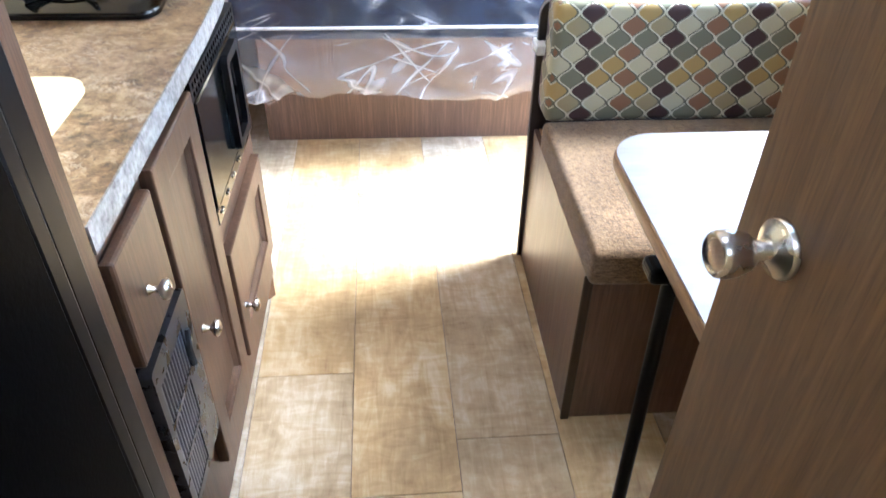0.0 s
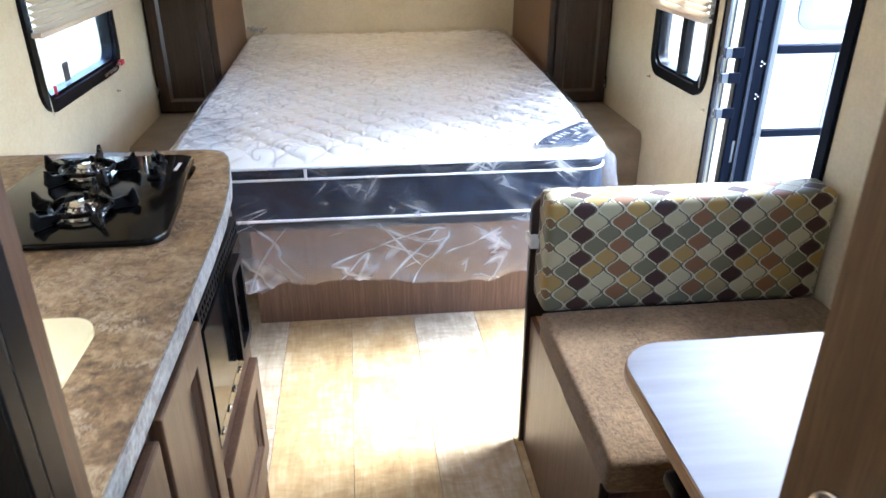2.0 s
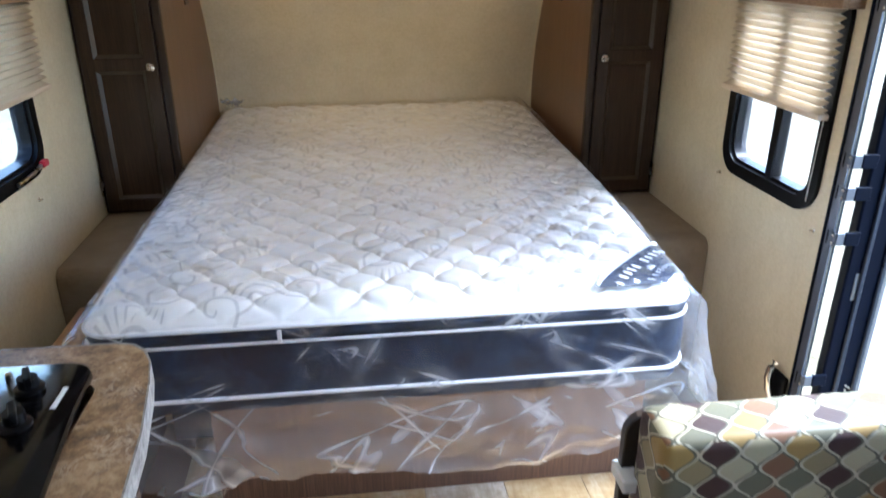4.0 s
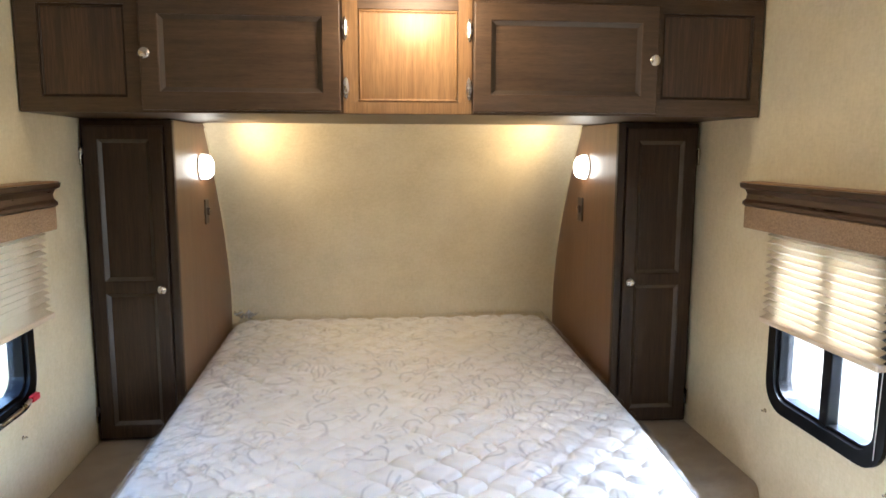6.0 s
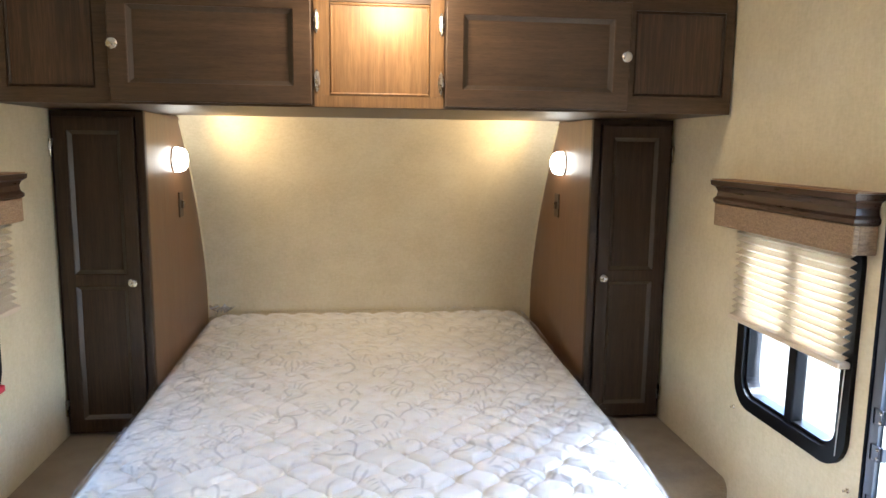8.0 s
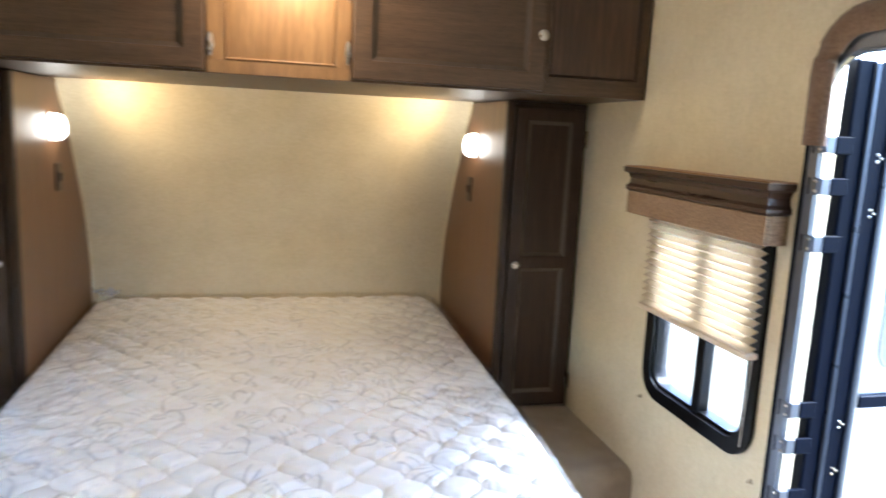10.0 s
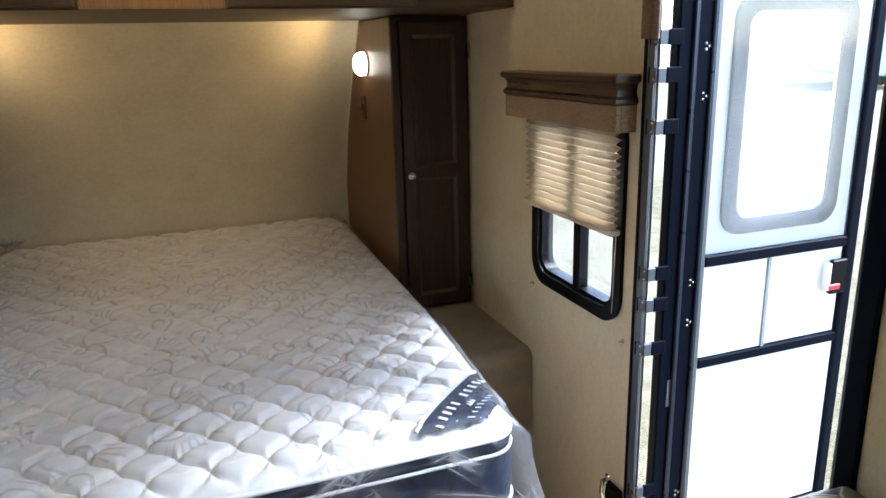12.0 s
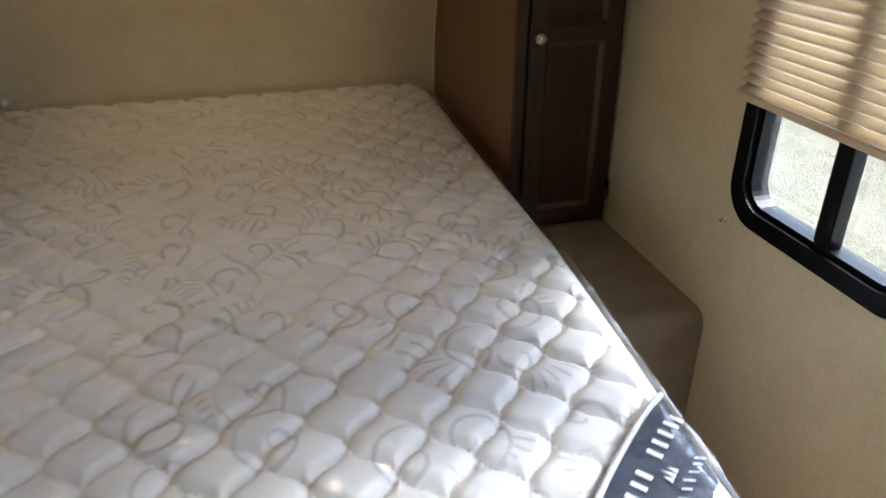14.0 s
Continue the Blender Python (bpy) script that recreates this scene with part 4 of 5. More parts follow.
cl = thing("ceiling_light", (0.03, 3.44, CEIL), "lit oval dome ceiling light, white", "lamp")
m = Matrix.Translation((0.03, 3.44, CEIL - 0.001)) @ pose(0, 0, 0, 180)
part("base", lathe(bmesh.new(), [(0, 0), (0.13, 0), (0.135, 0.008), (0.125, 0.016), (0, 0.016)], m, 32), M_WHITE, cl, "", True)
part("lens", lathe(bmesh.new(), [(0.115, 0.0165), (0.112, 0.032), (0.09, 0.046), (0.05, 0.053), (0, 0.055)], m, 32), M_LAMP, cl, "glowing lens", True).visible_shadow = False

tag = tagged(part("mattress_tag", one_box(-0.321, -0.311, 2.754, 2.758, 0.690, 0.724, 0.001), M_PIPING), "small white tag on the mattress seam", "tag")


# ---- windows with blinds ----
def window(name, sx, y0, y1, z0, z1, mull, label):
    """A black framed window with rounded corners in a side wall. sx: 1 for the right wall."""
    w = thing(name, (sx * XW, (y0 + y1) / 2, z0), label, "window", kind="structure")
    place = facing_minus_x(XW) if sx > 0 else facing_plus_x(-XW)

    def u(y):
        return -y if sx > 0 else y

    ua, ub = sorted((u(y0), u(y1)))
    ring = holed(bmesh.new(), round_rect(ua, ub, z0, z1, 0.085, 8), [round_rect(ua + 0.038, ub - 0.038, z0 + 0.038, z1 - 0.038, 0.062, 8)], 0.012, place)
    part("window_frame", ring, M_BLACK, w, "black rounded frame")
    lip = holed(bmesh.new(), round_rect(ua + 0.034, ub - 0.034, z0 + 0.034, z1 - 0.034, 0.064, 8), [round_rect(ua + 0.048, ub - 0.048, z0 + 0.048, z1 - 0.048, 0.052, 8)], -0.04, place)
    part("inner_rim", lip, M_BLACK, w)
    if mull:
        um = u(mull)
        part("mullion", box(bmesh.new(), um - 0.018, um + 0.018, z0 + 0.04, z1 - 0.04, -0.03, 0.004, 0.003, 1, place), M_BLACK, w)
        part("mullion_seal", box(bmesh.new(), um - 0.026, um - 0.0185, z0 + 0.05, z1 - 0.05, -0.028, -0.004, 0, 1, place), M_RUBBER_AND_SHADE, w)
    pane = box(bmesh.new(), ua + 0.04, ub - 0.04, z0 + 0.04, z1 - 0.04, -0.026, -0.022, 0, 1, place)
    part("pane", pane, M_GLASS, w, "clear glass").visible_shadow = False
    return w


window("window_1", 1, 2.945, 3.447, 0.862, 1.45, 3.182, "black framed sliding window with rounded corners")
window("window_2", -1, 2.785, 3.555, 0.903, 1.45, 0, "black framed window over the kitchen")
window("window_3", 1, 0.715, 1.835, 0.945, 1.655, 0, "black framed dinette window")


def blind(sx, y0, y1, z0, z1):
    b = thing("pleated_blind", (sx * 1.05, (y0 + y1) / 2, z0), "cream pleated window blind, half lowered", "blind", "pleated blinds")
    bm = bmesh.new()
    n = 13
    rows = []
    for i in range(2 * n + 1):
        z = z0 + 0.016 + (z1 - z0 - 0.016) * i / (2 * n)
        x = sx * (XW - (0.018 if i % 2 else 0.038))
        rows.append([bm.verts.new((x + 0.0015 * noise.noise((y0 + k, z * 9, 0)), y0 + (y1 - y0) * k / 6, z)) for k in range(7)])
    for a, c in zip(rows, rows[1:]):
        for k in range(6):
            bm.faces.new((a[k], a[k + 1], c[k + 1], c[k]))
    part("pleats", bm, M_PLEAT, b)
    x0, x1 = sorted((sx * (XW - 0.014), sx * (XW - 0.046)))
    part("bottom_rail", one_box(x0, x1, y0 - 0.004, y1 + 0.004, z0, z0 + 0.0155, 0.003), M_WHITE_WARM, b, "cream bottom rail")
    for yy in (y0 + 0.012,):
        part("cord", tube(bmesh.new(), [(sx * (XW - 0.017), yy, z0 - 0.001), (sx * (XW - 0.015), yy + 0.01, 0.90)], 0.0012), M_WHITE, b, "thin white cord")


M_WHITE_WARM = plain("cream blind rail", (0.62, 0.50, 0.36), 0.5)
blind(1, 2.950, 3.446, 1.122, 1.40)
blind(-1, 2.80, 3.62, 1.135, 1.40)
# unseen blind, added to hold back daylight from the dinette window
blind(1, 0.74, 1.81, 1.30, 1.62)


def valance(sx, y0, y1):
    v = thing("window_valance", (sx * 1.045, (y0 + y1) / 2, 1.395), "brown wooden window valance with crown moulding", "valance", "window valances")
    prof = [(0.058, 1.458), (0.064, 1.464), (0.064, 1.472), (0.057, 1.480), (0.055, 1.495), (0.060, 1.508), (0.070, 1.514), (0.072, 1.528)]
    crown = bmesh.new()
    rows = []
    for p, z in prof:
        ya, yb, xo = y0 + 0.072 - p, y1 - 0.072 + p, sx * (XW - 0.001 - p)
        rows.append([crown.verts.new((sx * (XW - 0.001), ya, z)), crown.verts.new((xo, ya, z)), crown.verts.new((xo, yb, z)), crown.verts.new((sx * (XW - 0.001), yb, z))])
    for a, c in zip(rows, rows[1:]):
        for k in range(3):
            crown.faces.new((a[k], a[k + 1], c[k + 1], c[k]))
    crown.faces.new(rows[0])
    crown.faces.new(rows[-1])
    part("crown", crown, M_DARK_Y, v, "dark crown moulding")
    x0, x1 = sorted((sx * (XW - 0.001), sx * (XW - 0.068)))
    part("top_board", one_box(x0, x1, y0 + 0.002, y1 - 0.002, 1.5285, 1.532), M_EDGEWOOD, v, "light wood top")
    x0, x1 = sorted((sx * (XW - 0.047), sx * (XW - 0.060)))
    part("front_board", one_box(x0, x1, y0 + 0.012, y1 - 0.012, 1.392, 1.4575, 0.002), M_VALANCE, v, "tan cloth-covered front board")
    for ya in (y0 + 0.012, y1 - 0.025):
        xa, xb = sorted((sx * (XW - 0.001), sx * (XW - 0.0465)))
        part("end_board", one_box(xa, xb, ya, ya + 0.013, 1.392, 1.4575, 0.002), M_VALANCE, v)


M_DARK_Y = wood("dark stained wood, along", (0.062, 0.031, 0.019), (0.026, 0.013, 0.009), "y", 0.30, streaky=0.12)
valance(1, 2.905, 3.556)
valance(-1, 2.72, 3.656)

# red catches and label on the road-side window, screws in the walls
wl_latch = thing("window_release", (-1.066, 3.44, 0.915), "silver window release lever with a red grip", "handle")
part("lever", tube(bmesh.new(), [(-1.062, 3.33, 0.918), (-1.056, 3.42, 0.924), (-1.060, 3.49, 0.930)], 0.006), M_STEEL, wl_latch, "", True)
part("grip", one_box(-1.066, -1.050, 3.49, 3.53, 0.922, 0.942, 0.004, 2), M_RED_PLASTIC, wl_latch, "red grip")
clip = tagged(part("window_clip", one_box(-1.084, -1.076, 2.905, 2.918, 0.945, 0.975, 0.003, 2), M_RED_PLASTIC), "small red window clip", "clip")
for x, y, z in ((1.0795, 2.934, 0.83), (1.0795, 3.455, 0.84), (-1.0795, 3.47, 0.83)):
    m = Matrix.Translation((x, y, z)) @ pose(0, 0, 0, 0, -90 if x > 0 else 90, 0)
    tagged(part("wall_screw", lathe(bmesh.new(), [(0, 0), (0.006, 0), (0.006, 0.002), (0.003, 0.004), (0.003, 0.012), (0, 0.013)], m, 10), M_STEEL, None, "", True), "small metal screw hook in the wall", "screw", "wall screws")

tagged(part("window_sticker", one_box(-1.1005, -1.0995, 3.05, 3.10, 0.955, 1.015), M_SLAT), "small grey square sticker on the window glass", "sticker")

# ---- entry door ----
frame_bm = holed(bmesh.new(), round_rect(-2.890, -2.215, 0.0, 1.845, 0.13, 8, (0, 0, 1, 1)), [round_rect(-2.852, -2.262, 0.022, 1.80, 0.09, 8, (0, 0, 1, 1))], 0.006, facing_minus_x(XW))
door_1 = thing("door_1", (XW, 2.54, 0), "black aluminium entry door frame standing open to daylight", "door frame", kind="structure")
part("door_frame", frame_bm, M_ALU, door_1, "dark grey aluminium flange")
jamb = holed(bmesh.new(), round_rect(-2.889, -2.261, 0.021, 1.801, 0.09, 8, (0, 0, 1, 1)), [round_rect(-2.885, -2.267, 0.03, 1.795, 0.087, 8, (0, 0, 1, 1))], -0.035, facing_minus_x(XW - 0.001))
part("jamb", jamb, M_ALU, door_1, "black jamb")
part("edge_line", one_box(XW - 0.0085, XW - 0.0062, 2.880, 2.8895, 0.0, 1.70), M_ALU_BLACK, door_1, "black edge strip")
part("seal", one_box(1.07, 1.128, 2.215, 2.258, 0.03, 1.70, 0.004), M_ALU_BLACK, door_1, "black closing-side jamb")

pad_pts = [(2.856, 1.612), (2.856, 1.70)] + [(2.756 + 0.10 * math.cos(radians(a)), 1.755 + 0.10 * math.sin(radians(a))) for a in range(0, 91, 15)] + [(2.54, 1.858), (2.30, 1.856)] + [(2.30 - 0.08 * math.sin(radians(a)), 1.776 + 0.08 * math.cos(radians(a))) for a in range(15, 91, 15)] + [(2.22, 1.70), (2.22, 1.612)]
pad = tube(bmesh.new(), [(1.062, y, z) for y, z in pad_pts], 0.030, False, 12)
pad.transform(Matrix.Translation((1.062, 0, 0)) @ Matrix.Diagonal((0.5, 1, 1, 1)) @ Matrix.Translation((-1.062, 0, 0)))
tagged(part("door_header_pad", pad, M_PAD, None, "", True), "brown padded vinyl arch over the entry door", "trim")

# hinge leaves down the frame
hinges = thing("door_hinge_set", (1.1, 2.83, 0.3), "black door hinges with bright rivets", "hinge")
for z in (1.615, 1.53, 1.41, 1.045, 0.962, 0.842, 0.42, 0.33):
    leaf = bmesh.new()
    box(leaf, 1.098, 1.140, 2.834, 2.843, z - 0.018, z + 0.018, 0.002)
    lf = part("hinge_leaf", leaf, M_ALU_BLACK, hinges)
    part("hinge_plate", box(box(bmesh.new(), 1.0685, 1.0735, 2.838, 2.864, z - 0.018, z + 0.018, 0.002), 1.074, 1.0975, 2.8345, 2.8425, z - 0.017, z + 0.017, 0.002), M_ALU, lf, "grey hinge plate")
    part("slot", one_box(1.0672, 1.0682, 2.860, 2.864, z - 0.018, z + 0.018), M_ALU_BLACK, lf)
    rv = bmesh.new()
    for dz in (-0.010, 0.010):
        lathe(rv, [(0.004, 0), (0.003, 0.002), (0, 0.0025)], Matrix.Translation((1.068, 2.842, z + dz)) @ pose(0, 0, 0, 0, -90, 0), 8)
    part("rivet", rv, M_STEEL, lf)

OPEN = Matrix.Translation((1.155, 2.86, 0)) @ Matrix.Rotation(radians(DOOR_SWING), 4, "Z")
W = 0.635
screen = thing("screen_door", (1.155, 2.86, 0.02), "black framed screen door with clear and white panels, swung open", "door")


def swung(u0, u1, v0, v1, w0, w1, bev=0.0):
    return box(bmesh.new(), u0, u1, w0, w1, v0, v1, bev, 1, OPEN)


part("hinge_stile", swung(-0.026, 0.082, 0.03, 1.79, -0.022, 0.012, 0.004), M_ALU_BLACK, screen)
part("stile_ridge", swung(0.010, 0.024, 0.035, 1.785, -0.031, -0.0222, 0.003), M_RIDGE, screen, "ribbed aluminium edge")
part("stile_ridge", swung(0.066, 0.080, 0.035, 1.785, -0.030, -0.0222, 0.003), M_RIDGE, screen, "ribbed aluminium edge")
part("hinge_bead", swung(0.0825, 0.106, 0.03, 1.79, -0.012, 0.006, 0.003), M_SLAT, screen)
part("latch_stile", swung(W - 0.034, W, 0.03, 1.79, -0.014, 0.010, 0.004), M_ALU_BLACK, screen)
for z, h in ((1.755, 0.035), (1.036, 0.03), (0.748, 0.028), (0.205, 0.03), (0.03, 0.05)):
    part("rail", swung(0.107, W - 0.035, z, z + h, -0.012, 0.008, 0.003), M_ALU_BLACK, screen)
part("sliding_panel", swung(0.108, 0.325, 0.778, 1.034, -0.004, 0.000), M_GELCOAT, screen, "white sliding panel")
part("fixed_panel", swung(0.327, W - 0.037, 0.778, 1.034, 0.002, 0.005), M_GELCOAT, screen, "white fixed panel")
part("divider", swung(0.321, 0.331, 0.778, 1.034, -0.010, -0.0045), M_CHARCOAL, screen)
part("lower_panel", swung(0.108, W - 0.037, 0.237, 0.746, -0.002, 0.002), M_GELCOAT, screen, "white lower panel")
part("kick_panel", swung(0.108, W - 0.037, 0.082, 0.203, -0.002, 0.002), M_GELCOAT, screen, "white kick panel")
part("upper_sheet", swung(0.107, W - 0.035, 1.068, 1.754, -0.002, 0.000), M_DOORGLASS, screen, "clear upper sheet").visible_shadow = False
part("maker_label", swung(0.0, 0.016, 0.665, 0.742, -0.0235, -0.0221), M_SLAT, screen, "small grey label plate")
for z in (1.585, 1.47, 1.0, 0.89, 0.38):
    rvt = bmesh.new()
    for du, dz in ((0.052, 0.0), (0.052, 0.014), (0.062, 0.007)):
        lathe(rvt, [(0.004, 0), (0.003, 0.002), (0, 0.0028)], OPEN @ Matrix.Translation((du, -0.022, z + dz)) @ pose(0, 0, 0, 90), 8)
    part("rivet", rvt, M_STEEL, screen, "bright rivets")
lat = part("latch", swung(W - 0.10, W - 0.045, 0.905, 1.005, -0.030, -0.013, 0.004), M_BLACK, screen, "black latch with red tab")
part("latch_tab", swung(W - 0.115, W - 0.075, 0.922, 0.938, -0.040, -0.0305, 0.003), M_RED_PLASTIC, lat, "red tab")
part("latch_handle", swung(W - 0.12, W - 0.108, 0.92, 1.0, -0.036, -0.013, 0.003), M_WHITE, lat, "pale handle")

main = thing("entry_door", (1.155, 2.86, 0.02), "white trailer entry door with window, swung open outside", "door")
um = OPEN @ Matrix(((1, 0, 0, 0), (0, 0, 1, 0.028), (0, 1, 0, 0), (0, 0, 0, 1)))
skin = holed(bmesh.new(), round_rect(0.02, W + 0.02, 0.02, 1.80, 0.08, 6, (0, 0, 1, 1)), [round_rect(0.19, W - 0.075, 1.12, 1.70, 0.05, 6)], 0.035, um)
part("skin", skin, M_GELCOAT, main)
ringd = holed(bmesh.new(), round_rect(0.175, W - 0.06, 1.105, 1.715, 0.06, 6), [round_rect(0.218, W - 0.103, 1.148, 1.672, 0.04, 6)], -0.010, um)
part("window_seal", ringd, M_SEAL, main, "grey window surround")
part("pane", box(bmesh.new(), 0.191, W - 0.076, 0.044, 0.048, 1.121, 1.699, 0, 1, OPEN), M_GLASS, main, "clear glass").visible_shadow = False

holder = thing("door_holdback", (1.068, 2.94, 0.30), "black door holdback with a bright metal hook", "clip")
part("plate", one_box(1.060, 1.0795, 2.900, 2.968, 0.285, 0.385, 0.006, 2), M_BLACK, holder)
part("hook", tube(bmesh.new(), [(1.054, 2.930, 0.30), (1.040, 2.932, 0.335), (1.034, 2.936, 0.375), (1.040, 2.940, 0.405), (1.054, 2.943, 0.420)], 0.010, False, 10), M_CHROME, holder, "bright metal hook", True)

# ---- kitchen ----
KX, K0, K1, KZ = -0.425, 1.155, 2.085, 0.865
kitchen = thing("kitchen_base_cabinet", (-0.75, 1.76, 0), "brown wooden kitchen base cabinet with drawer and doors", "cabinet")
kf = facing_plus_x(KX - 0.018)
body = holed(bmesh.new(), [(K0, 0.085), (K1, 0.085), (K1, KZ), (K0, KZ)], [[(1.632, 0.568), (2.05, 0.568), (2.05, KZ - 0.002), (1.632, KZ - 0.002)]], 0.018, kf)
part("face_frame", body, M_KITCHEN, kitchen)
part("end_panel", prism(bmesh.new(), [(-XW + 0.002, K1 - 0.02), (KX - 0.020, K1 - 0.02), (KX - 0.004, K1 + 0.0005), (-0.60, 2.372), (-XW + 0.002, 2.372)], KZ - 0.001, upwards(0.0)), M_PANEL, kitchen, "warm brown angled end panel")
part("toe_kick", one_box(-0.497, -0.485, K0, K1 - 0.021, 0, 0.0845), M_KITCHEN, kitchen)
part("floor_panel", one_box(-XW + 0.002, KX - 0.019, K0, K1 - 0.021, 0.086, 0.10), M_KITCHEN, kitchen)
dr = part("drawer", box(bmesh.new(), 1.166, 1.338, 0.665, 0.842, 0.0005, 0.020, 0.005, 2, facing_plus_x(KX)), M_KITCHEN, kitchen, "plain drawer front")
knob(Matrix.Translation((KX + 0.0205, 1.236, 0.745)) @ pose(0, 0, 0, 0, 90, 0), dr)
dd = framed_door(1.356, 1.612, 0.205, 0.858, facing_plus_x(KX + 0.0005), "door", M_KITCHEN, kitchen, "framed cabinet door", 0.056)
knob(Matrix.Translation((KX + 0.021, 1.392, 0.525)) @ pose(0, 0, 0, 0, 90, 0), dd)
dd = framed_door(1.640, 2.05, 0.205, 0.49, facing_plus_x(KX + 0.0005), "door", M_KITCHEN, kitchen, "framed lower cabinet door", 0.056)
knob(Matrix.Translation((KX + 0.021, 1.672, 0.328)) @ pose(0, 0, 0, 0, 90, 0), dd)

furnace = thing("furnace_grille", (-0.41, 1.25, 0.332), "black louvred furnace grille below the drawer", "grille")
fp = facing_plus_x(KX + 0.0005)
slots = []
for k, (a, b) in enumerate(((0.350, 0.432), (0.442, 0.524), (0.534, 0.616))):
    slots.append([(1.175, a), (1.262 + 0.018 * k, a), (1.262 + 0.018 * k, b), (1.175, b)])
part("front_plate", holed(bmesh.new(), round_rect(1.160, 1.345, 0.332, 0.658, 0.008, 3), slots, 0.024, fp), M_FURNACE, furnace)
part("backing", one_box(KX + 0.001, KX + 0.006, 1.168, 1.337, 0.340, 0.648), M_RUBBER_AND_SHADE, furnace)
for k, s in enumerate(slots):
    (ya, a), (yb, b) = s[0], s[2]
    nn = 9 + k
    for i in range(nn):
        y = ya + (i + 0.5) * (yb - ya) / nn
        part("slat", one_box(KX + 0.010, KX + 0.023, y - 0.0022, y + 0.0022, a - 0.001, b + 0.001), M_SLAT, furnace)
box_l = bmesh.new()
tube(box_l, [(KX + 0.0255, 1.312, 0.60), (KX + 0.0255, 1.302, 0.57), (KX + 0.0255, 1.306, 0.53)], 0.006)
part("pull", box_l, M_RUBBER_AND_SHADE, furnace, "black finger slot")

counter = thing("kitchen_counter", (-0.75, 1.76, KZ + 0.001), "brown granite-look laminate countertop with a grey edge", "countertop")
CX = -0.412
sink_hole = round_rect(-0.985, -0.548, 1.182, 1.528, 0.04, 5)
hob_hole = round_rect(-0.87, -0.53, 1.85, 2.29, 0.03, 4)
front = [(CX, K0), (CX, 1.60), (CX - 0.001, 1.80), (CX - 0.006, 1.98), (CX - 0.020, 2.15), (CX - 0.041, 2.28), (CX - 0.056, 2.345), (CX - 0.072, 2.38), (CX - 0.096, 2.404), (CX - 0.13, 2.412), (-XW + 0.002, 2.412)]
inner_line = [(x - (0.003 if i < 9 else 0), y - (0.003 if i > 6 else 0)) for i, (x, y) in enumerate(front)]
part("top", holed(bmesh.new(), inner_line + [(-XW + 0.002, K0)], [sink_hole, hob_hole], 0.038, upwards(KZ + 0.002)), M_LAM, counter)
eb = prism(bmesh.new(), front + inner_line[::-1], 0.0395, upwards(KZ + 0.0015))
part("edge_strip", eb, M_LAMEDGE, counter, "grey marbled edge strip")

sink = thing("kitchen_sink", (-0.765, 1.355, 0.9055), "cream plastic kitchen sink set into the counter", "sink")
sb = bmesh.new()
holed(sb, round_rect(-1.01, -0.528, 1.165, 1.548, 0.05, 7), [round_rect(-0.955, -0.575, 1.205, 1.50, 0.06, 7)], 0.009, upwards(KZ + 0.0405))
part("rim", sb, M_CREAM, sink, "cream rim", True)
bowl = bmesh.new()
rings = []
for inset, z in ((-0.002, 0.9135), (0.006, 0.895), (0.014, 0.80), (0.04, 0.775)):
    rings.append([bowl.verts.new((x, y, z)) for x, y in round_rect(-0.955 + inset, -0.575 - inset, 1.205 + inset, 1.50 - inset, 0.06, 7)])
for a, b in zip(rings, rings[1:]):
    for i in range(len(a)):
        bowl.faces.new((a[i], a[(i + 1) % len(a)], b[(i + 1) % len(a)], b[i]))
bowl.faces.new(rings[-1])
part("bowl", bowl, M_CREAM, sink, "", True)

hob = thing("gas_cooktop", (-0.70, 2.07, 0.9055), "black two-burner gas cooktop on the counter", "cooktop")
ho = [(-0.90, 1.815), (-0.56, 1.812)] + [(-0.545 + 0.045 * math.sin(radians(a)), 1.857 - 0.045 * math.cos(radians(a))) for a in range(0, 91, 15)] + [(-0.512, 2.02), (-0.535, 2.20)] + [(-0.59 + 0.05 * math.cos(radians(a)), 2.285 + 0.045 * math.sin(radians(a))) for a in range(0, 91, 15)] + [(-0.86, 2.33), (-0.90, 2.30)]
part("plate", prism(bmesh.new(), ho, 0.016, upwards(0.9057), 0.005, 2), M_GLOSSBLACK, hob, "glossy black enamel plate", True)
for bx, by in ((-0.69, 1.955), (-0.755, 2.195)):
    m = Matrix.Translation((bx, by, 0.9218))
    br = part("burner", lathe(bmesh.new(), [(0.047, 0), (0.045, 0.004), (0.040, 0.005), (0.038, 0.009), (0.033, 0.010), (0.031, 0.014), (0.026, 0.015), (0.024, 0.018), (0.0, 0.018)], m, 28), M_CHROME, hob, "bright ribbed metal burner", True)
    part("burner_cap", lathe(bmesh.new(), [(0.022, 0.0185), (0.023, 0.022), (0.018, 0.025), (0, 0.0255)], m, 24), M_CHROME, br, "", True)
    for k in range(5):
        a = radians(20 + 72 * k)
        fin = bmesh.new()
        pr = [(0.046, 0.006), (0.060, 0.0), (0.104, 0.0), (0.110, 0.010), (0.104, 0.040), (0.099, 0.040), (0.088, 0.026), (0.062, 0.020), (0.040, 0.033), (0.034, 0.033), (0.036, 0.018)]
        prism(fin, pr, 0.009, m @ Matrix.Rotation(a, 4, "Z") @ Matrix.Translation((0, 0.0045, 0)) @ pose(0, 0, 0, 90), 0.002, 1)
        part("grate_arm", fin, M_IRON, hob, "black iron grate arm")
    ring = [(bx + 0.056 * math.cos(radians(a)), by + 0.056 * math.sin(radians(a)), 0.9218 + 0.016) for a in range(0, 360, 15)]
    part("grate_ring", tube(bmesh.new(), ring, 0.0055, True), M_IRON, hob, "black iron grate ring", True)
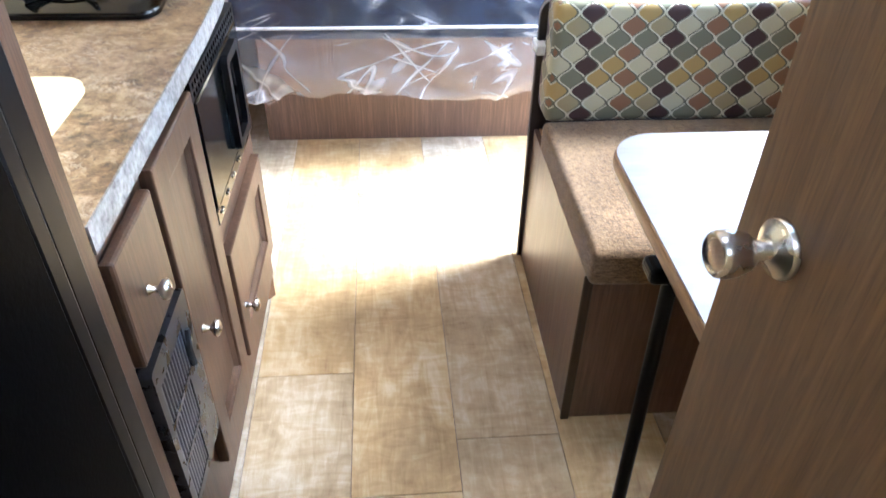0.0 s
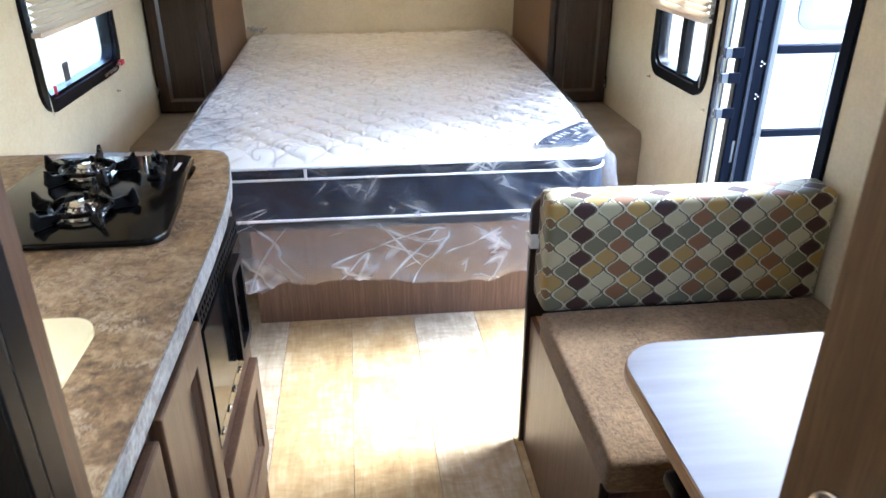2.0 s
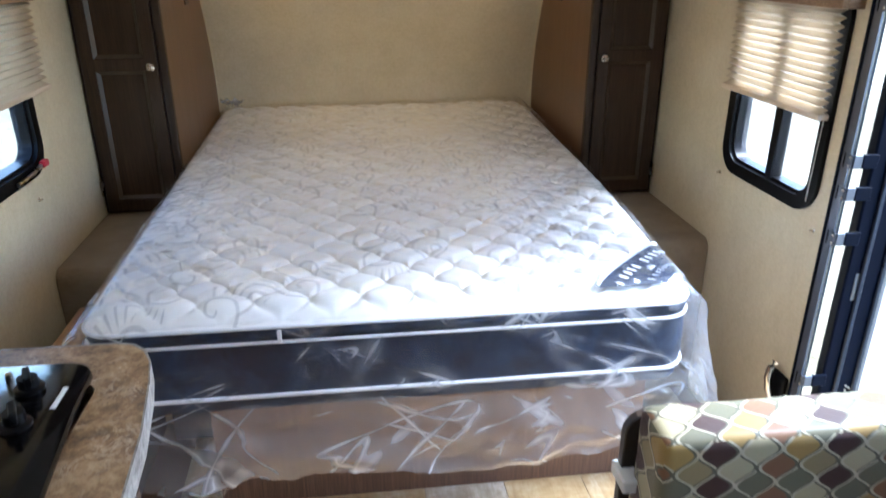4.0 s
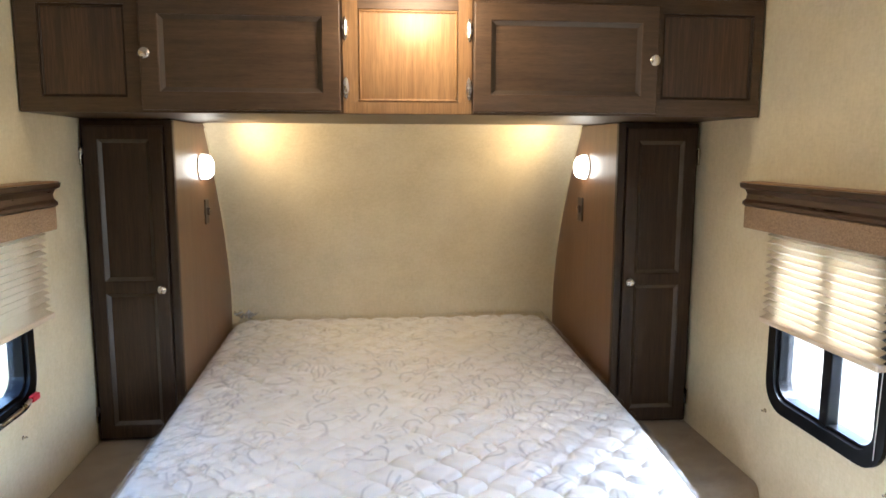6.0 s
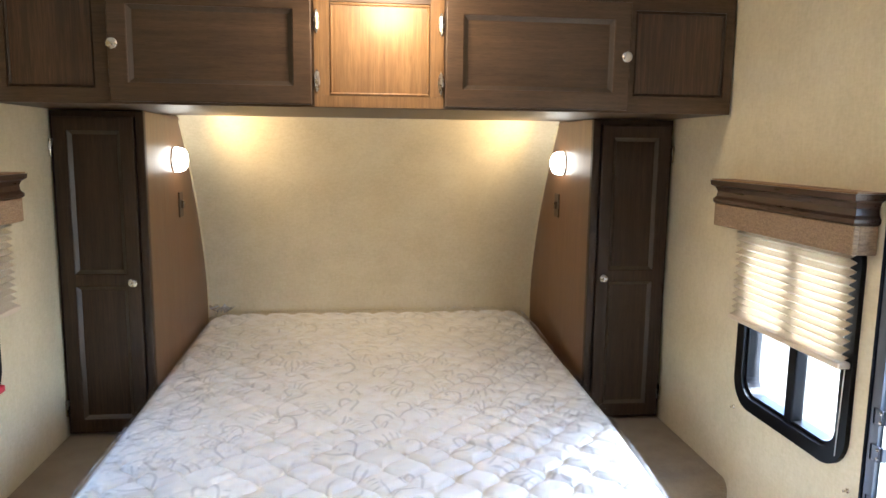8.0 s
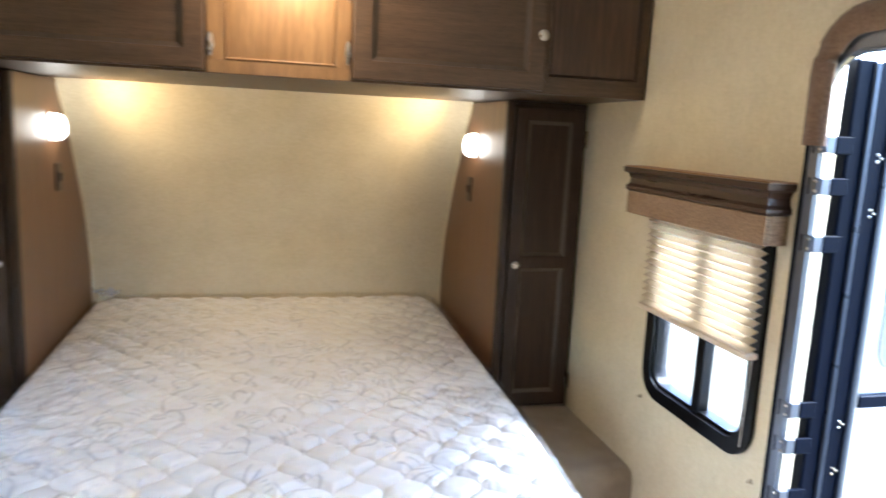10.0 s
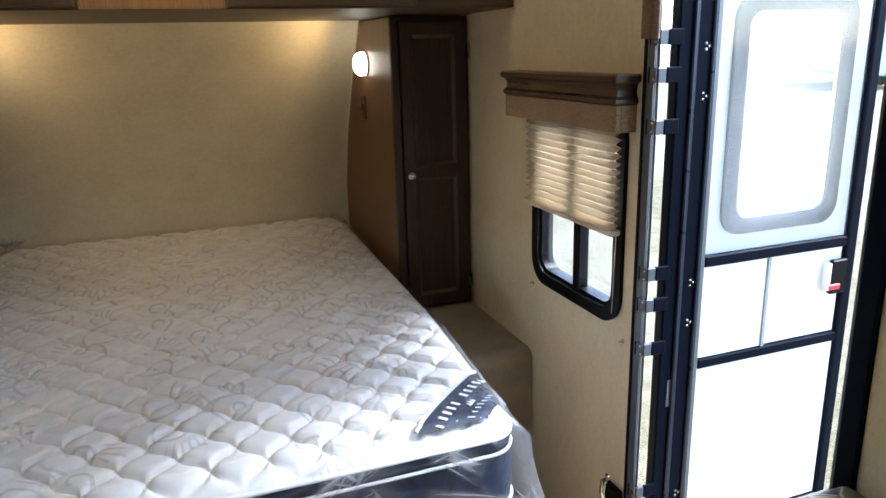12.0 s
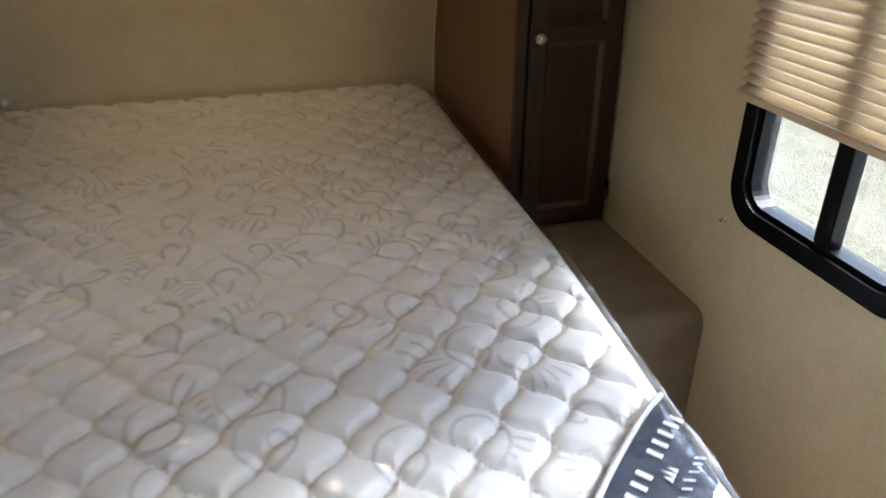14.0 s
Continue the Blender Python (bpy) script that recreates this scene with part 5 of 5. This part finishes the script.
for kx, ky in ((-0.598, 2.165), (-0.615, 2.255)):
    m = Matrix.Translation((kx, ky, 0.9218))
    kb = part("control_knob", lathe(bmesh.new(), [(0.021, 0), (0.021, 0.005), (0.015, 0.008), (0.014, 0.022), (0.0, 0.023)], m, 20), M_BLACK, hob, "black control knob", True)
    part("knob_grip", box(bmesh.new(), -0.005, 0.005, -0.019, 0.019, 0.012, 0.030, 0.002, 1, m @ Matrix.Rotation(radians(25), 4, "Z")), M_BLACK, kb)
part("print", one_box(-0.568, -0.560, 2.20, 2.255, 0.9219, 0.9225), M_PRINT, hob, "pale printed bar")
part("pilot_stud", lathe(bmesh.new(), [(0.006, 0), (0.005, 0.012), (0, 0.014)], Matrix.Translation((-0.655, 2.285, 0.9218)), 10), M_STEEL, hob, "", True)

micro = thing("microwave_oven", (-0.45, 1.83, 0.555), "black built-in microwave oven under the cooktop", "microwave")
mf = facing_plus_x(KX)
part("casing", one_box(-0.80, KX - 0.001, 1.634, 2.046, 0.570, 0.86), M_BLACK, micro)
part("trim_top", holed(bmesh.new(), [(1.632, 0.825), (2.05, 0.825), (2.05, 0.862), (1.632, 0.862)], [[(1.644 + 0.019 * i, 0.829 + 0.016 * j), (1.655 + 0.019 * i, 0.829 + 0.016 * j), (1.655 + 0.019 * i, 0.840 + 0.016 * j), (1.644 + 0.019 * i, 0.840 + 0.016 * j)] for i in range(21) for j in range(2)], 0.014, mf), M_BLACK, micro, "black vented strip")
part("door_glass", box(bmesh.new(), 1.635, 1.955, 0.602, 0.823, 0.001, 0.018, 0.003, 1, mf), M_OVENGLASS, micro, "dark glossy door glass")
part("control_panel", box(bmesh.new(), 1.957, 2.048, 0.602, 0.823, 0.001, 0.016, 0.003, 1, mf), M_GLOSSBLACK, micro, "black control panel")
hd = holed(bmesh.new(), round_rect(1.838, 1.957, 0.615, 0.822, 0.016, 5), [round_rect(1.856, 1.940, 0.636, 0.803, 0.010, 5)], 0.013, facing_plus_x(KX + 0.0205))
box(hd, 1.842, 1.853, 0.70, 0.72, 0.018, 0.021, 0, 1, mf)
box(hd, 1.942, 1.952, 0.70, 0.72, 0.018, 0.021, 0, 1, mf)
part("handle", hd, M_BLACK, micro, "black loop handle")
bt = bmesh.new()
for i in range(7):
    for j in range(2):
        box(bt, 1.885 + 0.020 * j, 1.895 + 0.020 * j, 0.645 + 0.019 * i, 0.652 + 0.019 * i, 0.0182, 0.0188, 0, 1, mf)
part("buttons", bt, M_CHARCOAL, micro, "grey printed buttons")
part("trim_bottom", box(bmesh.new(), 1.630, 2.052, 0.566, 0.600, 0.001, 0.016, 0.003, 1, mf), M_GLOSSBLACK, micro)
for i in range(6):
    st = bmesh.new()
    for dy in (0, 0.012):
        lathe(st, [(0.0045, 0), (0.0035, 0.003), (0, 0.004)], Matrix.Translation((KX + 0.0165, 1.66 + 0.066 * i + dy, 0.583)) @ pose(0, 0, 0, 0, 90, 0), 8)
    part("stud", st, M_CHROME, micro, "bright stud pair")

# ---- refrigerator in its cabinet ----
fridge_cab = thing("fridge_cabinet", (-0.75, 0.85, 0), "brown wooden refrigerator surround", "cabinet")
part("end_stile", one_box(-XW + 0.002, -0.413, 1.112, 1.153, 0, CEIL - 0.002, 0.003), M_KITCHEN, fridge_cab)
part("near_stile", one_box(-XW + 0.002, -0.413, 0.30, 0.335, 0, CEIL - 0.002, 0.003), M_KITCHEN, fridge_cab)
part("head_panel", one_box(-XW + 0.002, -0.415, 0.336, 1.111, 1.66, CEIL - 0.002), M_KITCHEN, fridge_cab)
part("foot_panel", one_box(-XW + 0.002, -0.415, 0.336, 1.111, 0, 0.20), M_KITCHEN, fridge_cab)
fridge = thing("refrigerator", (-0.75, 0.72, 0.201), "black refrigerator with a textured door", "refrigerator")
part("casing", one_box(-1.05, -0.44, 0.337, 1.110, 0.202, 1.658), M_BLACK, fridge)
part("frame_strip", one_box(-0.439, -0.405, 1.068, 1.1105, 0.202, 1.658, 0.004, 2), M_BLACK, fridge, "black side strip")
part("gasket", one_box(-0.439, -0.412, 1.058, 1.0675, 0.202, 1.658), M_CHARCOAL, fridge, "grey gasket")
part("door_edge", one_box(-0.439, -0.396, 1.027, 1.0575, 0.205, 1.655, 0.005, 2), M_BLACK, fridge, "smooth black door edge")
part("door", one_box(-0.439, -0.395, 0.345, 1.0265, 0.205, 1.655, 0.003, 2), M_FRIDGE, fridge, "black pebbled door")

# ---- dinette ----
dn = thing("dinette_bench", (0.7, 1.9, 0), "walnut-print dinette bench with a tall back board", "bench")
part("side_panel", one_box(0.318, 0.332, 1.592, 2.236, 0, 0.445), M_BASE, dn, "walnut wood-grain side panel")
part("front_panel", one_box(0.3325, XW - 0.002, 1.594, 1.606, 0, 0.445), M_BASE, dn, "dark front panel")
part("corner_trim", one_box(0.313, 0.334, 1.586, 1.5935, 0, 0.447, 0.002), M_DARK, dn, "dark corner strip")
part("seat_board", one_box(0.3325, XW - 0.002, 1.6065, 2.236, 0.430, 0.4455), M_PLY, dn)
bb = round_rect(0.305, XW - 0.002, 0.0, 0.805, 0.04, 6, (0, 0, 0, 1))
part("back_board", prism(bmesh.new(), bb, 0.020, facing_minus_y(2.257), 0.002, 1), M_DARKB, dn, "dark brown back board with a rounded corner")


def cushion(name, x0, x1, y0, y1, z0, z1, mat, label, group, r=0.028):
    """A soft slab: rounded edges and slightly crowned faces."""
    bm = one_box(x0, x1, y0, y1, z0, z1)
    bmesh.ops.bevel(bm, geom=bm.edges[:], offset=r, segments=4, profile=0.55, affect="EDGES")
    bmesh.ops.subdivide_edges(bm, edges=[e for e in bm.edges if e.calc_length() > 0.2], cuts=14, use_grid_fill=True)
    for v in bm.verts:
        v.co += 0.004 * noise.noise_vector(v.co * 7.0)
    ob = part(name, bm, mat, None, "", True)
    return tagged(ob, label, "cushion", group)


cushion("seat_cushion", 0.312, XW - 0.006, 1.555, 2.121, 0.447, 0.532, M_SEAT, "brown tweed seat cushion on the dinette bench", "", 0.016)
back_c = cushion("back_cushion", 0.318, XW - 0.006, 2.122, 2.234, 0.521, 0.832, M_OGEE, "back cushion in multicoloured ogee print", "", 0.022)
layer = back_c.data.uv_layers.new(name="print")
for face in back_c.data.polygons:
    for li in face.loop_indices:
        co = back_c.data.vertices[back_c.data.loops[li].vertex_index].co
        if abs(face.normal.x) > 0.75:
            layer.data[li].uv = (co.x + co.y - 2.122, co.z)
        elif abs(face.normal.z) > 0.75:
            layer.data[li].uv = (co.x, co.z + co.y - 2.122)
        else:
            layer.data[li].uv = (co.x, co.z)
strap = tagged(part("cushion_strap", one_box(0.296, 0.330, 2.20, 2.262, 0.672, 0.698, 0.003), M_WHITE), "short white strap round the cushion's end", "strap")

tab = thing("dinette_table", (0.7, 1.35, 0), "pale laminate dinette table with rounded corners", "table")
tp = round_rect(0.300, XW - 0.004, 0.90, 1.583, 0.085, 10, (1, 0, 0, 1))
part("tabletop", prism(bmesh.new(), round_rect(0.303, XW - 0.004, 0.903, 1.580, 0.083, 10, (1, 0, 0, 1)), 0.002, upwards(0.7785)), M_TABLE, tab, "pale grey laminate")
part("edge_band", prism(bmesh.new(), tp, 0.028, upwards(0.750), 0.006, 2), M_EDGEWOOD, tab, "oak-coloured edge band", True)
part("leg", tube(bmesh.new(), [(0.394, 1.355, 0.0), (0.398, 1.40, 0.68)], 0.0145, False, 14), M_BLACK, tab, "slanting black tube leg", True)
part("leg_bracket", one_box(0.345, 0.50, 1.365, 1.42, 0.682, 0.7495, 0.006, 2), M_BLACK, tab, "black folding bracket")
part("leg_clamp", one_box(0.352, 0.44, 1.372, 1.43, 0.60, 0.632, 0.012, 3), M_BLACK, tab, "black clamp")

# ---- bathroom door, standing open ----
bath = thing("bathroom_door", (0.30, 0.30, 0.01), "brown wood-grain interior door standing open", "door")
DM = Matrix.Translation((DX, DY, 0)) @ Matrix.Rotation(radians(DTURN), 4, "Z")
part("leaf", box(bmesh.new(), 0.0, 0.030, -0.62, 0.0, 0.012, 1.90, 0.003, 1, DM), M_DOOR, bath)
km = DM @ Matrix.Translation((-0.0005, -0.072, KNOB_Z)) @ pose(0, 0, 0, 0, -90, 0)
kn = part("door_knob", lathe(bmesh.new(), [(0.0, 0.0668), (0.010, 0.0664), (0.0142, 0.0656), (0.0158, 0.0656), (0.0175, 0.0674), (0.0195, 0.0680), (0.0218, 0.0660), (0.0232, 0.0600), (0.0225, 0.048), (0.0185, 0.036), (0.0125, 0.028), (0.0100, 0.021), (0.0100, 0.012)], km, 40), M_STEEL, bath, "brushed nickel door knob", True)
part("rose", lathe(bmesh.new(), [(0.030, 0.0), (0.030, 0.003), (0.028, 0.006), (0.019, 0.0085), (0.014, 0.013), (0.010, 0.0135)], km, 40), M_STEEL, kn, "", True)
wall_part = tagged(part("wall_bath", one_box(0.36, XW, 0.28, 0.32, 0, CEIL), M_WALL), "plain beige partition wall by the bathroom", "wall", kind="structure")

# ---- unseen roof openings, added to bring daylight in ----
for nm, hole, lab in (("roof_vent", ADDED_VENT, "white translucent roof vent lid"), ("skylight", ADDED_SKYLIGHT, "white translucent skylight dome")):
    (xa, ya), (xb, yb) = hole[0], hole[2]
    lid = one_box(xa - 0.02, xb + 0.02, ya - 0.02, yb + 0.02, CEIL + 0.0505, CEIL + 0.08, 0.012, 2)
    tagged(part(nm, lid, M_DOME), lab, "skylight", kind="structure").visible_shadow = False

# ---- outside ----
ground = bmesh.new()
bmesh.ops.create_grid(ground, x_segments=60, y_segments=60, size=400)
for v in ground.verts:
    v.co.z = -0.72 + 0.05 * noise.noise(v.co * 0.2)
tagged(part("ground", ground, M_SOIL), "pale gravel and dry grass ground", "ground", kind="structure")


def far_trailer(x, y, turn, length):
    h = thing("parked_trailer", (x, y, -0.7), "white travel trailer parked in the distance", "trailer")
    m = Matrix.Translation((x, y, -0.7)) @ Matrix.Rotation(radians(turn), 4, "Z")
    part("body", box(bmesh.new(), -length / 2, length / 2, -1.2, 1.2, 0.55, 3.0, 0.18, 3, m), M_FAR, h)
    for k in (-0.3, 0.2):
        part("window", box(bmesh.new(), k * length - 0.5, k * length + 0.5, -1.225, -1.205, 1.6, 2.3, 0.05, 2, m), M_OVENGLASS, h)
    for k in (-0.35, 0.35):
        part("wheel", lathe(bmesh.new(), [(0, 0), (0.34, 0), (0.36, 0.05), (0.36, 0.2), (0, 0.2)], m @ Matrix.Translation((k * 1.4, -1.15, 0.34)) @ pose(0, 0, 0, -90)), M_RUBBER_AND_SHADE, h, "", True)


far_trailer(34, 30, 60, 7.5)

# ---- floor planks, last ----
XL = [0.052 + 0.245 * k for k in range(-3, 5)]
SKEW = 0.014
JOINTS = {0: (1.16, 2.38), 1: (0.545, 1.765), 2: (0.18, 1.40), 3: (0.32, 1.543), 4: (1.30, 2.52), 5: (0.7, 1.92), 6: (1.05, 2.27)}
gap = 0.0009
meshes = {}
for c in range(len(XL) - 1):
    xa, xb = XL[c] + gap, XL[c + 1] - gap
    cuts = sorted({REAR, *JOINTS[c], *(j + 1.22 for j in JOINTS[c][-1:]), *(j + 2.44 for j in JOINTS[c][-1:]), *(j - 1.22 for j in JOINTS[c][:1])})
    cuts = [q for q in cuts if REAR <= q < YB] + [YB]
    for ya, yb in zip(cuts, cuts[1:]):
        if yb - ya < 0.02:
            continue
        ln = round(yb - ya - 2 * gap, 4)
        key = ln
        if key not in meshes:
            t = one_box(-(xb - xa) / 2, (xb - xa) / 2, 0, ln, -0.0058, 0.0, 0.0006)
            me = bpy.data.meshes.new("plank")
            t.to_mesh(me)
            t.free()
            me.materials.append(M_PLANK)
            meshes[key] = me
        ob = new("plank", meshes[key])
        ob.parent = floor
        ob.location = ((xa + xb) / 2 - SKEW * (ya - 1.9), ya + gap, 0)
        ob.rotation_euler.z = SKEW
